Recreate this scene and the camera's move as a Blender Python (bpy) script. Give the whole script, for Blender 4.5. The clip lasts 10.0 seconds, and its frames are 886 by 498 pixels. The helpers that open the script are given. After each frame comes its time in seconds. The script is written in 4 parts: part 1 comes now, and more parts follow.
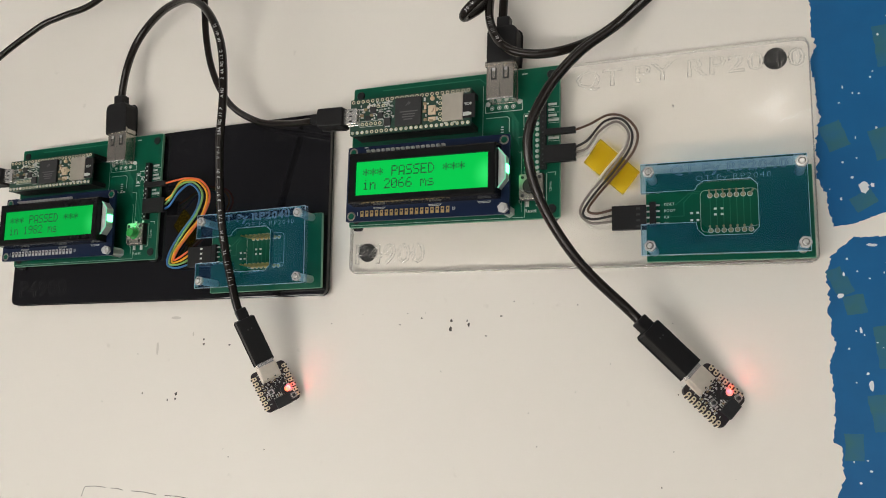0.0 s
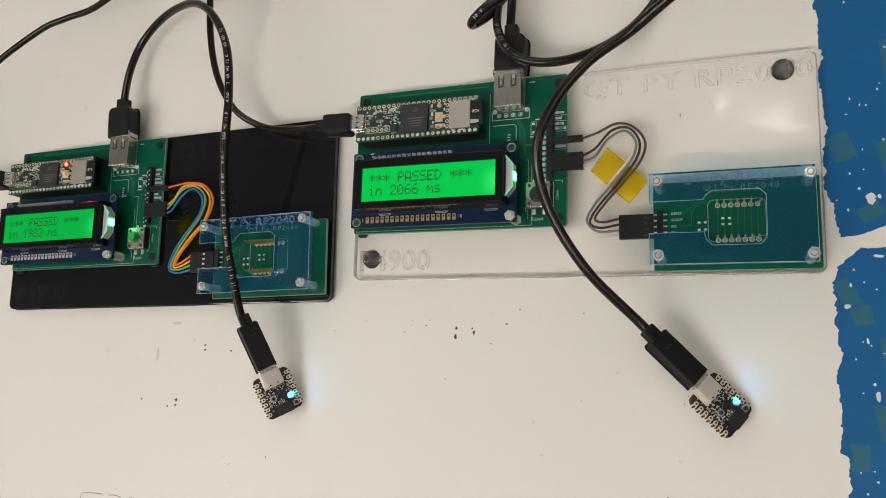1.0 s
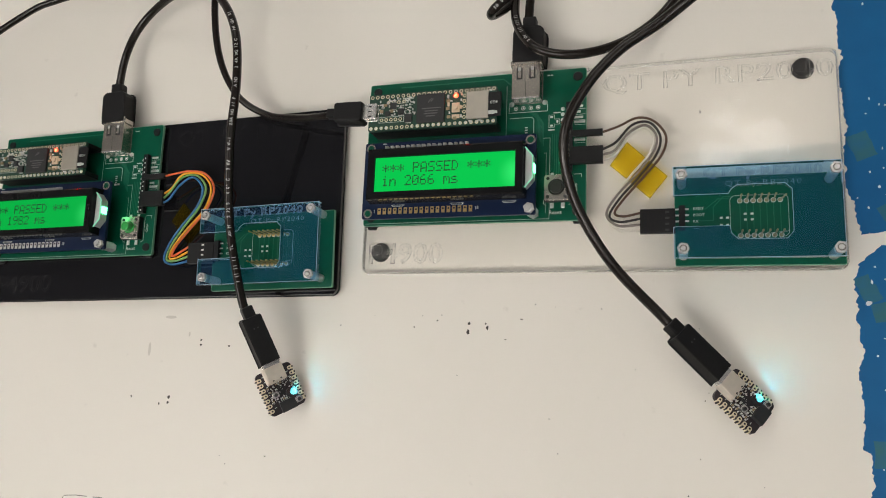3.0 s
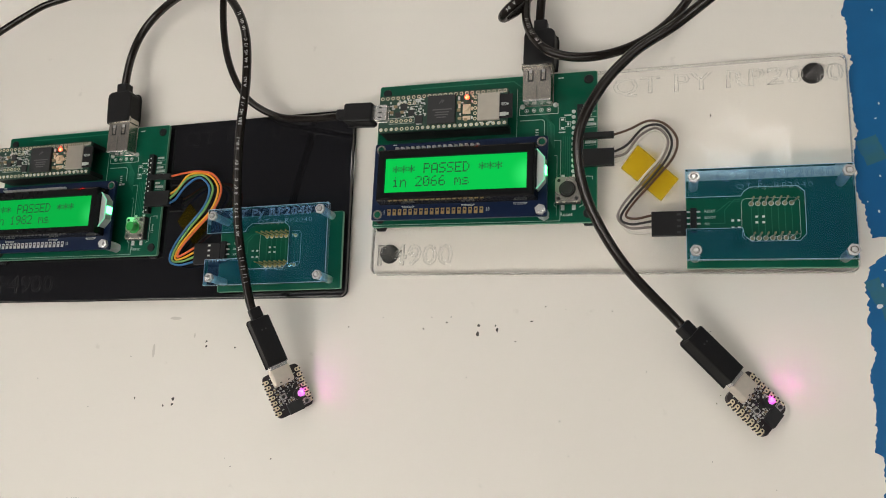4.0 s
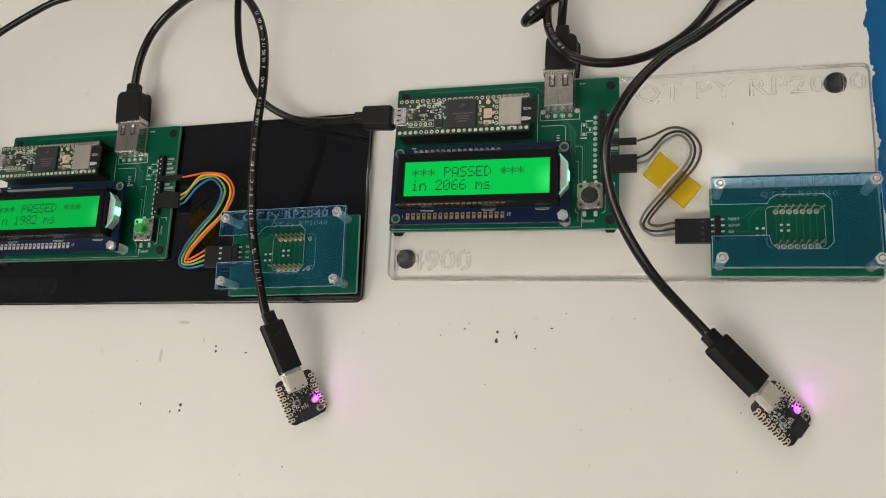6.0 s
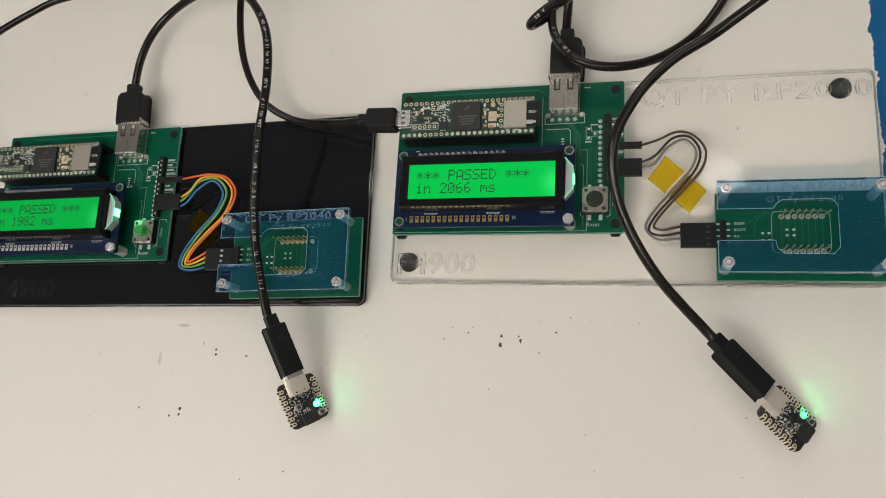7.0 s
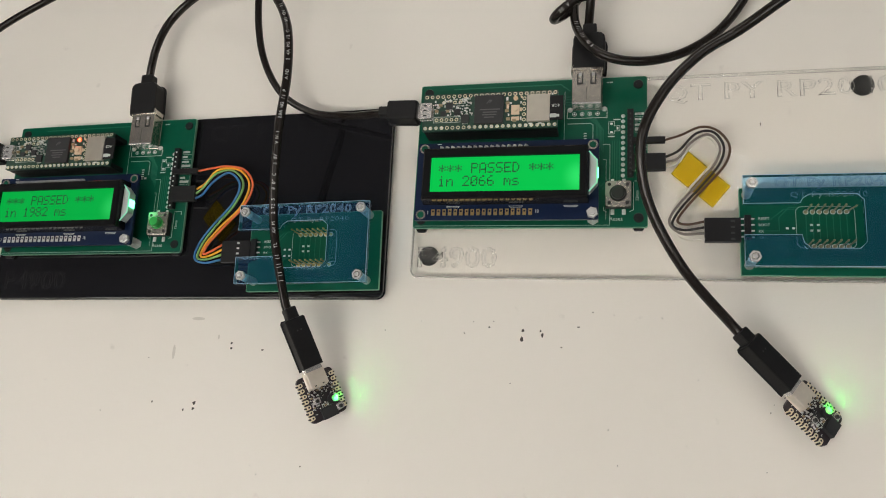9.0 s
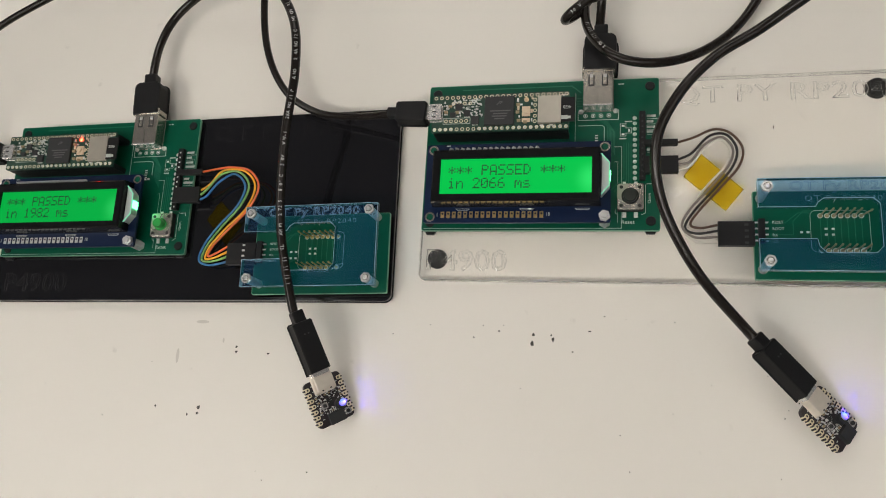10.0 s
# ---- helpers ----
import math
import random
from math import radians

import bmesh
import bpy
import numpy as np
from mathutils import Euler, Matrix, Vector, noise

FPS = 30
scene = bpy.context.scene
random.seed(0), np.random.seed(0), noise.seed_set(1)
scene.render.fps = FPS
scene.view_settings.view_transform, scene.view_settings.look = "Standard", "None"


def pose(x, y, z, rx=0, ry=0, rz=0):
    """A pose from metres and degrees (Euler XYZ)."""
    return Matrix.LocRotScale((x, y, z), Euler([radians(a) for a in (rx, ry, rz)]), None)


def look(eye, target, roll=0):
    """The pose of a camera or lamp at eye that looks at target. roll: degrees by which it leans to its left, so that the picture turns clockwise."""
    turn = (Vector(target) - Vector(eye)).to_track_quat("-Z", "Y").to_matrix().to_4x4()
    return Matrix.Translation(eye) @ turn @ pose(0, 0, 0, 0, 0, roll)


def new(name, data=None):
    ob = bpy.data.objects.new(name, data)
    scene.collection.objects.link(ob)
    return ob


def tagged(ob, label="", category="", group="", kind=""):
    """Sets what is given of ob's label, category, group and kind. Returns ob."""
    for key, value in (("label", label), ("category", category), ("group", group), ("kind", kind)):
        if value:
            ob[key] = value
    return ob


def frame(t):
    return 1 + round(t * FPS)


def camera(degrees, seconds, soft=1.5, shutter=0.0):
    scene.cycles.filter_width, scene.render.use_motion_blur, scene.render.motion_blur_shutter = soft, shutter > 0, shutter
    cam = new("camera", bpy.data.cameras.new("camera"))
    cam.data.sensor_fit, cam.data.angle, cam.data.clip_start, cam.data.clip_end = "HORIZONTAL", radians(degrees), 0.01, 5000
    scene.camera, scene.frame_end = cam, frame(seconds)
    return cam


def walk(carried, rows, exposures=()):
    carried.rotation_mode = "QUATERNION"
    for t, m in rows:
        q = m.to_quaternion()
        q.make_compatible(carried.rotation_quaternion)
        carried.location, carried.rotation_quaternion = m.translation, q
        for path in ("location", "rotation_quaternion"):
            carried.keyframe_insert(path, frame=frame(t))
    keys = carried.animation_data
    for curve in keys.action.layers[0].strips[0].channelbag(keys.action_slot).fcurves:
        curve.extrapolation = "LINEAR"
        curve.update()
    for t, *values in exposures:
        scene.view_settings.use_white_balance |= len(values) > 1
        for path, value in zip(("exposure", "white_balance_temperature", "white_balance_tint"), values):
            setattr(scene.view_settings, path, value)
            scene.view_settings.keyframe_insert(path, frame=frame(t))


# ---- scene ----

cam = camera(59.75, 10.0, 1.0)
PATH = [
    (0, (0.17111, -0.06900, 0.33587), (-0.54761, 0.23109, -1.50625), -67.70),
    (0.5, (0.16940, -0.06903, 0.33649), (-0.54195, 0.23729, -1.50746), -66.90),
    (1, (0.16430, -0.06919, 0.33734), (-0.53132, 0.25097, -1.51026), -65.28),
    (1.5, (0.15585, -0.07453, 0.33897), (-0.51158, 0.25723, -1.51695), -63.37),
    (2, (0.14799, -0.07637, 0.33722), (-0.48891, 0.26896, -1.52695), -61.11),
    (2.5, (0.14212, -0.07852, 0.33573), (-0.46820, 0.28095, -1.53464), -58.95),
    (4, (0.12755, -0.08425, 0.33717), (-0.43394, 0.31423, -1.54058), -53.81),
    (4.5, (0.12285, -0.08579, 0.33760), (-0.42628, 0.32191, -1.54183), -52.43),
    (5, (0.11912, -0.08486, 0.33673), (-0.41997, 0.33337, -1.54329), -51.13),
    (5.5, (0.11382, -0.08668, 0.33677), (-0.41315, 0.33850, -1.54513), -49.93),
    (7, (0.10397, -0.08832, 0.33587), (-0.38831, 0.36000, -1.55005), -46.24),
    (7.5, (0.09925, -0.09147, 0.33612), (-0.38330, 0.36121, -1.55127), -45.28),
    (8, (0.09570, -0.09255, 0.33654), (-0.38011, 0.36696, -1.55090), -44.33),
    (8.5, (0.09268, -0.09250, 0.33645), (-0.37411, 0.37317, -1.55174), -43.36),
    (9, (0.08865, -0.09456, 0.33579), (-0.37130, 0.37365, -1.55345), -42.73),
    (9.5, (0.08392, -0.09523, 0.33467), (-0.36845, 0.37731, -1.55532), -41.92),
    (10, (0.08056, -0.09319, 0.33346), (-0.36145, 0.37874, -1.55913), -41.27),
]
walk(cam, [(t, look(eye, target, roll)) for t, eye, target, roll in PATH], [(0, -0.05), (5, -0.08), (10, -0.12)])

# ---- light ----
world = bpy.data.worlds.new("room_air")
scene.world = world
world.use_nodes = True
world.node_tree.nodes["Background"].inputs[0].default_value = (0.8, 0.85, 0.9, 1)
world.node_tree.nodes["Background"].inputs[1].default_value = 0.05
# ceiling lights: (x, y, z of centre, size x, size y, radiance)
# all unseen; the third is added for the plate's highlight, the last as fill
PANELS = [(-0.5, -0.94, 1.65, 1.9, 0.22, 16.0), (-1.1, -0.45, 1.65, 0.9, 0.75, 5.2), (0.28, 0.57, 1.65, 0.17, 0.06, 12.0), (-0.3, 1.5, 1.65, 1.6, 0.65, 3.8), (1.05, -0.45, 1.65, 0.9, 0.9, 2.0)]
LED_RADIANCE = 230.0

# ---- materials ----


def material(name, color, rough=0.5, metal=0.0, vary=0.08, scale=400.0, bump=0.0, bump_scale=1500.0, coat=0.0, spec=0.5, second=None, island=False):
    m = bpy.data.materials.new(name)
    m.use_nodes = True
    n, l = m.node_tree.nodes, m.node_tree.links
    b = n["Principled BSDF"]
    b.inputs["Roughness"].default_value = rough
    b.inputs["Metallic"].default_value = metal
    b.inputs["Specular IOR Level"].default_value = spec
    b.inputs["Coat Weight"].default_value = coat
    co = n.new("ShaderNodeTexCoord")
    tex = n.new("ShaderNodeTexNoise")
    tex.inputs["Scale"].default_value = scale
    tex.inputs["Detail"].default_value = 6
    l.new(co.outputs["Object"], tex.inputs["Vector"])
    ramp = n.new("ShaderNodeMix")
    ramp.data_type = "RGBA"
    low = second if second else tuple(c * (1 - vary) for c in color)
    high = color if second else tuple(min(1, c * (1 + vary)) for c in color)
    ramp.inputs[6].default_value = (*low, 1)
    ramp.inputs[7].default_value = (*high, 1)
    l.new(tex.outputs["Fac"], ramp.inputs[0])
    l.new(ramp.outputs[2], b.inputs["Base Color"])
    wear = n.new("ShaderNodeTexNoise")
    wear.inputs["Scale"].default_value = scale * 0.13
    wear.inputs["Detail"].default_value = 3
    l.new(co.outputs["Object"], wear.inputs["Vector"])
    rr = n.new("ShaderNodeMapRange")
    rr.inputs["To Min"].default_value = max(0.02, rough * 0.8)
    rr.inputs["To Max"].default_value = min(1, rough * 1.2)
    l.new(wear.outputs["Fac"], rr.inputs["Value"])
    l.new(rr.outputs["Result"], b.inputs["Roughness"])
    if bump:
        t2 = n.new("ShaderNodeTexNoise")
        t2.inputs["Scale"].default_value = bump_scale
        t2.inputs["Detail"].default_value = 4
        l.new(co.outputs["Object"], t2.inputs["Vector"])
        bp = n.new("ShaderNodeBump")
        bp.inputs["Strength"].default_value = bump
        bp.inputs["Distance"].default_value = 0.0002
        l.new(t2.outputs["Fac"], bp.inputs["Height"])
        l.new(bp.outputs["Normal"], b.inputs["Normal"])
    return m


def glass(name, color, rough=0.02, ior=1.49):
    m = bpy.data.materials.new(name)
    m.use_nodes = True
    b = m.node_tree.nodes["Principled BSDF"]
    b.inputs["Base Color"].default_value = (*color, 1)
    b.inputs["Transmission Weight"].default_value = 1
    b.inputs["Roughness"].default_value = rough
    b.inputs["IOR"].default_value = ior
    return m


def glowing(name, color, strength, base=(0.02, 0.02, 0.02), rough=0.2):
    m = material(name, base, rough)
    b = m.node_tree.nodes["Principled BSDF"]
    b.inputs["Emission Color"].default_value = (*color, 1)
    b.inputs["Emission Strength"].default_value = strength
    return m


def paint_white():
    m = material("white_table_paint", (0.80, 0.765, 0.71), 0.42, vary=0.03, scale=9.0, bump=0.12, bump_scale=500.0)
    n, l = m.node_tree.nodes, m.node_tree.links
    b = n["Principled BSDF"]
    co = n["Texture Coordinate"]
    spots = n.new("ShaderNodeTexNoise")
    spots.inputs["Scale"].default_value = 90.0
    spots.inputs["Detail"].default_value = 8
    l.new(co.outputs["Object"], spots.inputs["Vector"])
    rp = n.new("ShaderNodeMapRange")
    rp.inputs["From Min"].default_value, rp.inputs["From Max"].default_value = 0.69, 0.76
    rp.inputs["To Min"].default_value, rp.inputs["To Max"].default_value = 0.0, 0.25
    l.new(spots.outputs["Fac"], rp.inputs["Value"])
    mx = n.new("ShaderNodeMix")
    mx.data_type = "RGBA"
    mx.inputs[7].default_value = (0.42, 0.39, 0.35, 1)
    old = b.inputs["Base Color"].links[0].from_socket
    l.new(rp.outputs["Result"], mx.inputs[0])
    l.new(old, mx.inputs[6])
    l.new(mx.outputs[2], b.inputs["Base Color"])
    return m


def hue_wheel():
    """A lamp whose colour runs through the rainbow round its own axis."""
    m = bpy.data.materials.new("rainbow_lamp")
    m.use_nodes = True
    n, l = m.node_tree.nodes, m.node_tree.links
    n.remove(n["Principled BSDF"])
    co = n.new("ShaderNodeTexCoord")
    g = n.new("ShaderNodeTexGradient")
    g.gradient_type = "RADIAL"
    l.new(co.outputs["Object"], g.inputs["Vector"])
    c = n.new("ShaderNodeCombineColor")
    c.mode = "HSV"
    c.inputs[1].default_value = 0.84
    c.inputs[2].default_value = 1.0
    l.new(g.outputs["Fac"], c.inputs[0])
    e = n.new("ShaderNodeEmission")
    e.inputs["Strength"].default_value = LED_RADIANCE
    gm = n.new("ShaderNodeGamma")
    gm.inputs[1].default_value = 2.6
    l.new(c.outputs[0], gm.inputs[0])
    l.new(gm.outputs[0], e.inputs["Color"])
    l.new(e.outputs[0], n["Material Output"].inputs["Surface"])
    return m


def blinker():
    """A lamp that shines over one half round its axis and is dull over the other."""
    m = bpy.data.materials.new("half_lit_lamp")
    m.use_nodes = True
    n, l = m.node_tree.nodes, m.node_tree.links
    b = n["Principled BSDF"]
    b.inputs["Base Color"].default_value = (0.75, 0.55, 0.35, 1)
    b.inputs["Emission Color"].default_value = (1.0, 0.005, 0.0012, 1)
    co = n.new("ShaderNodeTexCoord")
    s = n.new("ShaderNodeSeparateXYZ")
    l.new(co.outputs["Object"], s.inputs[0])
    g = n.new("ShaderNodeMath")
    g.operation = "GREATER_THAN"
    g.inputs[1].default_value = 0.00050
    l.new(s.outputs["Z"], g.inputs[0])
    k = n.new("ShaderNodeMath")
    k.operation = "MULTIPLY"
    k.inputs[1].default_value = 90.0
    l.new(g.outputs[0], k.inputs[0])
    l.new(k.outputs[0], b.inputs["Emission Strength"])
    return m


WHITE = paint_white()
BLUE = material("blue_table_paint", (0.004, 0.125, 0.33), 0.5, vary=0.25, scale=60, bump=0.3, bump_scale=300, second=(0.003, 0.09, 0.25), spec=0.3)
OLIVE = material("olive_residue", (0.045, 0.145, 0.115), 0.6, vary=0.3, scale=120, second=(0.006, 0.118, 0.29), spec=0.3)
SPECK = material("dirt_speck", (0.06, 0.055, 0.05), 0.8)
SMUDGE = material("grey_smudge", (0.63, 0.595, 0.545), 0.7)
CHIP_WHITE = material("paint_chip", (0.72, 0.74, 0.76), 0.5)
PCB = material("green_board", (0.0, 0.088, 0.048), 0.3, vary=0.12, scale=250, second=(0.0, 0.072, 0.039), spec=0.3)
PCB_EDGE = material("board_edge", (0.16, 0.36, 0.24), 0.5)
TRACE = material("board_trace", (0.003, 0.135, 0.075), 0.35)
PCB_DARK = material("dark_green_board", (0.024, 0.066, 0.046), 0.4, vary=0.3, scale=900, second=(0.006, 0.045, 0.028))
PALE = material("pale_gold_ring", (0.86, 0.78, 0.58), 0.36, metal=0.35, vary=0.1, scale=900)
PCB_BLACK = material("black_board", (0.026, 0.019, 0.024), 0.4, vary=0.3, scale=900)
LCD_BLUE = material("blue_board", (0.004, 0.013, 0.045), 0.35, vary=0.15, scale=300, spec=0.25)
BLACK = material("black_plastic", (0.012, 0.012, 0.013), 0.45, vary=0.2, scale=900, bump=0.15, spec=0.25)
BEZEL = material("black_metal_bezel", (0.010, 0.010, 0.011), 0.16, vary=0.2, scale=300, spec=0.25)
CHIP = material("chip_black", (0.022, 0.023, 0.025), 0.5, vary=0.15, scale=900)
RUBBER = material("black_rubber", (0.012, 0.012, 0.012), 0.75, vary=0.2, scale=900)
CABLE = material("black_cable", (0.014, 0.011, 0.0095), 0.22, vary=0.2, scale=700, bump=0.1, spec=0.35)
PLUG = material("black_moulded_plug", (0.010, 0.010, 0.011), 0.5, vary=0.2, scale=900, bump=0.2, spec=0.25)
STEEL = material("bright_steel", (0.80, 0.79, 0.77), 0.24, metal=0.75, vary=0.08, scale=500)
PIN_BRASS = material("dull_pin", (0.42, 0.36, 0.22), 0.35, metal=0.8, vary=0.1, scale=900)
SLOT_STEEL = material("matt_steel", (0.56, 0.52, 0.45), 0.36, metal=0.7, vary=0.1, scale=300)
NUT = material("polished_nut", (0.95, 0.95, 0.94), 0.14, metal=0.55, vary=0.1, scale=400, bump=0.25, bump_scale=1500)
TIN = material("solder_tin", (0.80, 0.80, 0.78), 0.3, metal=0.55, vary=0.1, scale=900)
SHELL = material("beige_steel_shell", (0.80, 0.73, 0.64), 0.34, metal=0.45, vary=0.08, scale=500)
SHELL_GREY = material("dull_steel_shell", (0.50, 0.465, 0.415), 0.26, metal=0.85, vary=0.12, scale=300)
GOLD = material("gold_pad", (0.80, 0.58, 0.26), 0.32, metal=1, vary=0.1, scale=900)
SILK = material("white_silkscreen", (0.62, 0.66, 0.62), 0.6)
SILK_DIM = material("thin_silkscreen", (0.40, 0.52, 0.46), 0.6)
PRINT = material("grey_cable_print", (0.5, 0.5, 0.49), 0.6)
ENGRAVED = material("engraved_blue", (0.13, 0.27, 0.42), 0.6)
BLUE_EDGE = glass("pale_blue_edge", (0.50, 0.72, 0.92), 0.3)
BLUE_EDGE.node_tree.nodes["Principled BSDF"].inputs["Transmission Weight"].default_value = 0.5
BLACK_ACRYLIC = material("black_acrylic", (0.010, 0.010, 0.012), 0.06, vary=0.2, scale=100, spec=0.5)


def acrylic(name, tint, wave=0.0, ior=1.3, haze=0.0, tone=(1, 1, 1), rough=0.04):
    """Polished sheet: tinted see-through body and a glossy surface by Fresnel."""
    m = bpy.data.materials.new(name)
    m.use_nodes = True
    n, l = m.node_tree.nodes, m.node_tree.links
    n.remove(n["Principled BSDF"])
    tr = n.new("ShaderNodeBsdfTransparent")
    tr.inputs[0].default_value = (*tint, 1)
    gl = n.new("ShaderNodeBsdfGlossy")
    gl.inputs["Roughness"].default_value = rough
    fr = n.new("ShaderNodeFresnel")
    fr.inputs["IOR"].default_value = ior
    mx = n.new("ShaderNodeMixShader")
    l.new(fr.outputs[0], mx.inputs[0])
    df = n.new("ShaderNodeBsdfDiffuse")
    df.inputs[0].default_value = (*tone, 1)
    body = n.new("ShaderNodeMixShader")
    body.inputs[0].default_value = haze
    l.new(tr.outputs[0], body.inputs[1])
    l.new(df.outputs[0], body.inputs[2])
    l.new(body.outputs[0], mx.inputs[1])
    l.new(gl.outputs[0], mx.inputs[2])
    l.new(mx.outputs[0], n["Material Output"].inputs["Surface"])
    if wave:
        co = n.new("ShaderNodeTexCoord")
        tx = n.new("ShaderNodeTexNoise")
        tx.inputs["Scale"].default_value = 45.0
        tx.inputs["Detail"].default_value = 1
        l.new(co.outputs["Object"], tx.inputs["Vector"])
        bp = n.new("ShaderNodeBump")
        bp.inputs["Strength"].default_value = wave
        bp.inputs["Distance"].default_value = 0.001
        l.new(tx.outputs["Fac"], bp.inputs["Height"])
        l.new(bp.outputs["Normal"], gl.inputs["Normal"])
    return m


CLEAR = acrylic("clear_acrylic", (0.997, 0.997, 0.995), 0.6, 1.3, rough=0.09)
CLEAR_CUT = glass("cut_acrylic", (0.93, 0.93, 0.92), 0.12)
EDGE_CUT = glass("sawn_acrylic", (0.94, 0.94, 0.92), 0.2)
BLUE_ACRYLIC = acrylic("blue_acrylic", (0.69, 0.88, 0.99), 0.0, 1.4, 0.042, (0.07, 0.27, 0.66))


def milky(name, tint):
    """Diffusing plastic that passes light through and scatters it."""
    m = bpy.data.materials.new(name)
    m.use_nodes = True
    n, l = m.node_tree.nodes, m.node_tree.links
    n.remove(n["Principled BSDF"])
    tl = n.new("ShaderNodeBsdfTranslucent")
    tl.inputs[0].default_value = (*tint, 1)
    df = n.new("ShaderNodeBsdfDiffuse")
    df.inputs[0].default_value = (*tint, 1)
    mx = n.new("ShaderNodeMixShader")
    mx.inputs[0].default_value = 0.12
    l.new(tl.outputs[0], mx.inputs[1])
    l.new(df.outputs[0], mx.inputs[2])
    l.new(mx.outputs[0], n["Material Output"].inputs["Surface"])
    return m


LENS = milky("milky_lens", (0.85, 0.85, 0.85))
NYLON = glass("clear_nylon", (0.86, 0.88, 0.87), 0.4)
NYLON.node_tree.nodes["Principled BSDF"].inputs["Transmission Weight"].default_value = 0.8
DIFFUSER = material("white_diffuser", (0.42, 0.47, 0.45), 0.4)
LCD_GLOW = glowing("lcd_backlight", (0.0, 0.80, 0.085), 0.75, (0.002, 0.02, 0.006), 0.3)


def edge_lit(m, x, y, z):
    """Brightens a backlight towards the lamp at its end."""
    n, l = m.node_tree.nodes, m.node_tree.links
    co = n["Texture Coordinate"]
    d = n.new("ShaderNodeVectorMath")
    d.operation = "DISTANCE"
    d.inputs[1].default_value = (x * 0.001, y * 0.001, z * 0.001)
    l.new(co.outputs["Object"], d.inputs[0])
    k = n.new("ShaderNodeMapRange")
    k.interpolation_type = "SMOOTHSTEP"
    k.inputs["From Min"].default_value, k.inputs["From Max"].default_value = 0.0005, 0.0095
    k.inputs["To Min"].default_value, k.inputs["To Max"].default_value = 1.0, 0.0
    l.new(d.outputs["Value"], k.inputs["Value"])
    c = n.new("ShaderNodeMix")
    c.data_type = "RGBA"
    c.inputs[6].default_value = (0.0, 0.78, 0.10, 1)
    c.inputs[7].default_value = (0.04, 1.12, 0.21, 1)
    l.new(k.outputs["Result"], c.inputs[0])
    l.new(c.outputs[2], n["Principled BSDF"].inputs["Emission Color"])


# left display: glow lowered to stand for the slanted view of it
LCD_GLOW_OBLIQUE = glowing("lcd_backlight_oblique", (0.0, 0.80, 0.085), 0.56, (0.002, 0.02, 0.006), 0.3)
for glow in (LCD_GLOW, LCD_GLOW_OBLIQUE):
    edge_lit(glow, 70.5, 14.5, 24.0)
    glow.node_tree.nodes["Principled BSDF"].inputs["Specular IOR Level"].default_value = 0.1
LCD_DOT = material("lcd_segment", (0.004, 0.05, 0.015), 0.4)
LED_GREEN = glowing("backlight_lamp", (0.10, 1.0, 0.30), 8.0)
# left reset cap: the backlight's green light is put into its colour
BUTTON_GREEN_LIT = material("green_lit_button", (0.02, 0.32, 0.06), 0.4)
BUTTON_BLACK = material("black_button", (0.016, 0.018, 0.016), 0.4)


def film(name, tint, share):
    """Thin see-through tape: part tinted film, part glossy surface."""
    m = material(name, tint, 0.28, vary=0.06, scale=220)
    n, l = m.node_tree.nodes, m.node_tree.links
    tr = n.new("ShaderNodeBsdfTransparent")
    tr.inputs[0].default_value = (*tint, 1)
    mx = n.new("ShaderNodeMixShader")
    mx.inputs[0].default_value = share
    l.new(tr.outputs[0], mx.inputs[1])
    l.new(n["Principled BSDF"].outputs[0], mx.inputs[2])
    l.new(mx.outputs[0], n["Material Output"].inputs["Surface"])
    return m


TAPE = film("yellow_tape", (0.99, 0.78, 0.06), 0.3)
TAPE_DARK = film("amber_tape", (0.55, 0.44, 0.06), 0.06)
CREAM = material("cream_resistor", (0.72, 0.58, 0.42), 0.45)
TANTAL = material("tan_part", (0.35, 0.27, 0.16), 0.5)
HUE = hue_wheel()
BLINK = blinker()
WIRE = {
    "brown": material("brown_wire", (0.095, 0.05, 0.03), 0.45), "black": material("black_wire", (0.02, 0.018, 0.018), 0.45),
    "white": material("white_wire", (0.74, 0.71, 0.65), 0.45), "grey": material("grey_wire", (0.24, 0.21, 0.19), 0.45),
    "orange": material("orange_wire", (0.75, 0.13, 0.04), 0.45), "yellow": material("yellow_wire", (0.82, 0.38, 0.012), 0.45),
    "green": material("green_wire", (0.20, 0.40, 0.12), 0.45), "blue": material("blue_wire", (0.03, 0.16, 0.42), 0.45)}
WALL = material("room_wall", (0.72, 0.71, 0.69), 0.8, vary=0.05, scale=3)
CEIL = material("ceiling_tile", (0.40, 0.42, 0.46), 0.9, vary=0.06, scale=4)
FLOOR = material("grey_floor", (0.2, 0.2, 0.2), 0.6, vary=0.15, scale=3)
LAMP = [glowing("ceiling_lamp", (1.0, 0.945, 0.87), p[5], (0.8, 0.8, 0.8)) for p in PANELS]

# ---- mesh helpers, in millimetres ----
MM = 0.001


def part(name, bm, mat, parent=None, label="", smooth=False, m=None):
    bm.normal_update()
    for v in bm.verts:
        v.co *= MM
    me = bpy.data.meshes.new(name)
    bm.to_mesh(me)
    bm.free()
    me.materials.append(mat)
    if smooth:
        for p in me.polygons:
            p.use_smooth = True
    ob = new(name, me)
    if parent:
        ob.parent = parent
    if m is not None:
        ob.matrix_basis = m
    if label:
        ob["label"] = label
    return ob


def again(ob, x, y, z=0.0, rz=0.0, parent=None):
    """Another object on the same mesh, moved in millimetres."""
    o = new(ob.name.split(".")[0], ob.data)
    o.parent = parent or ob.parent
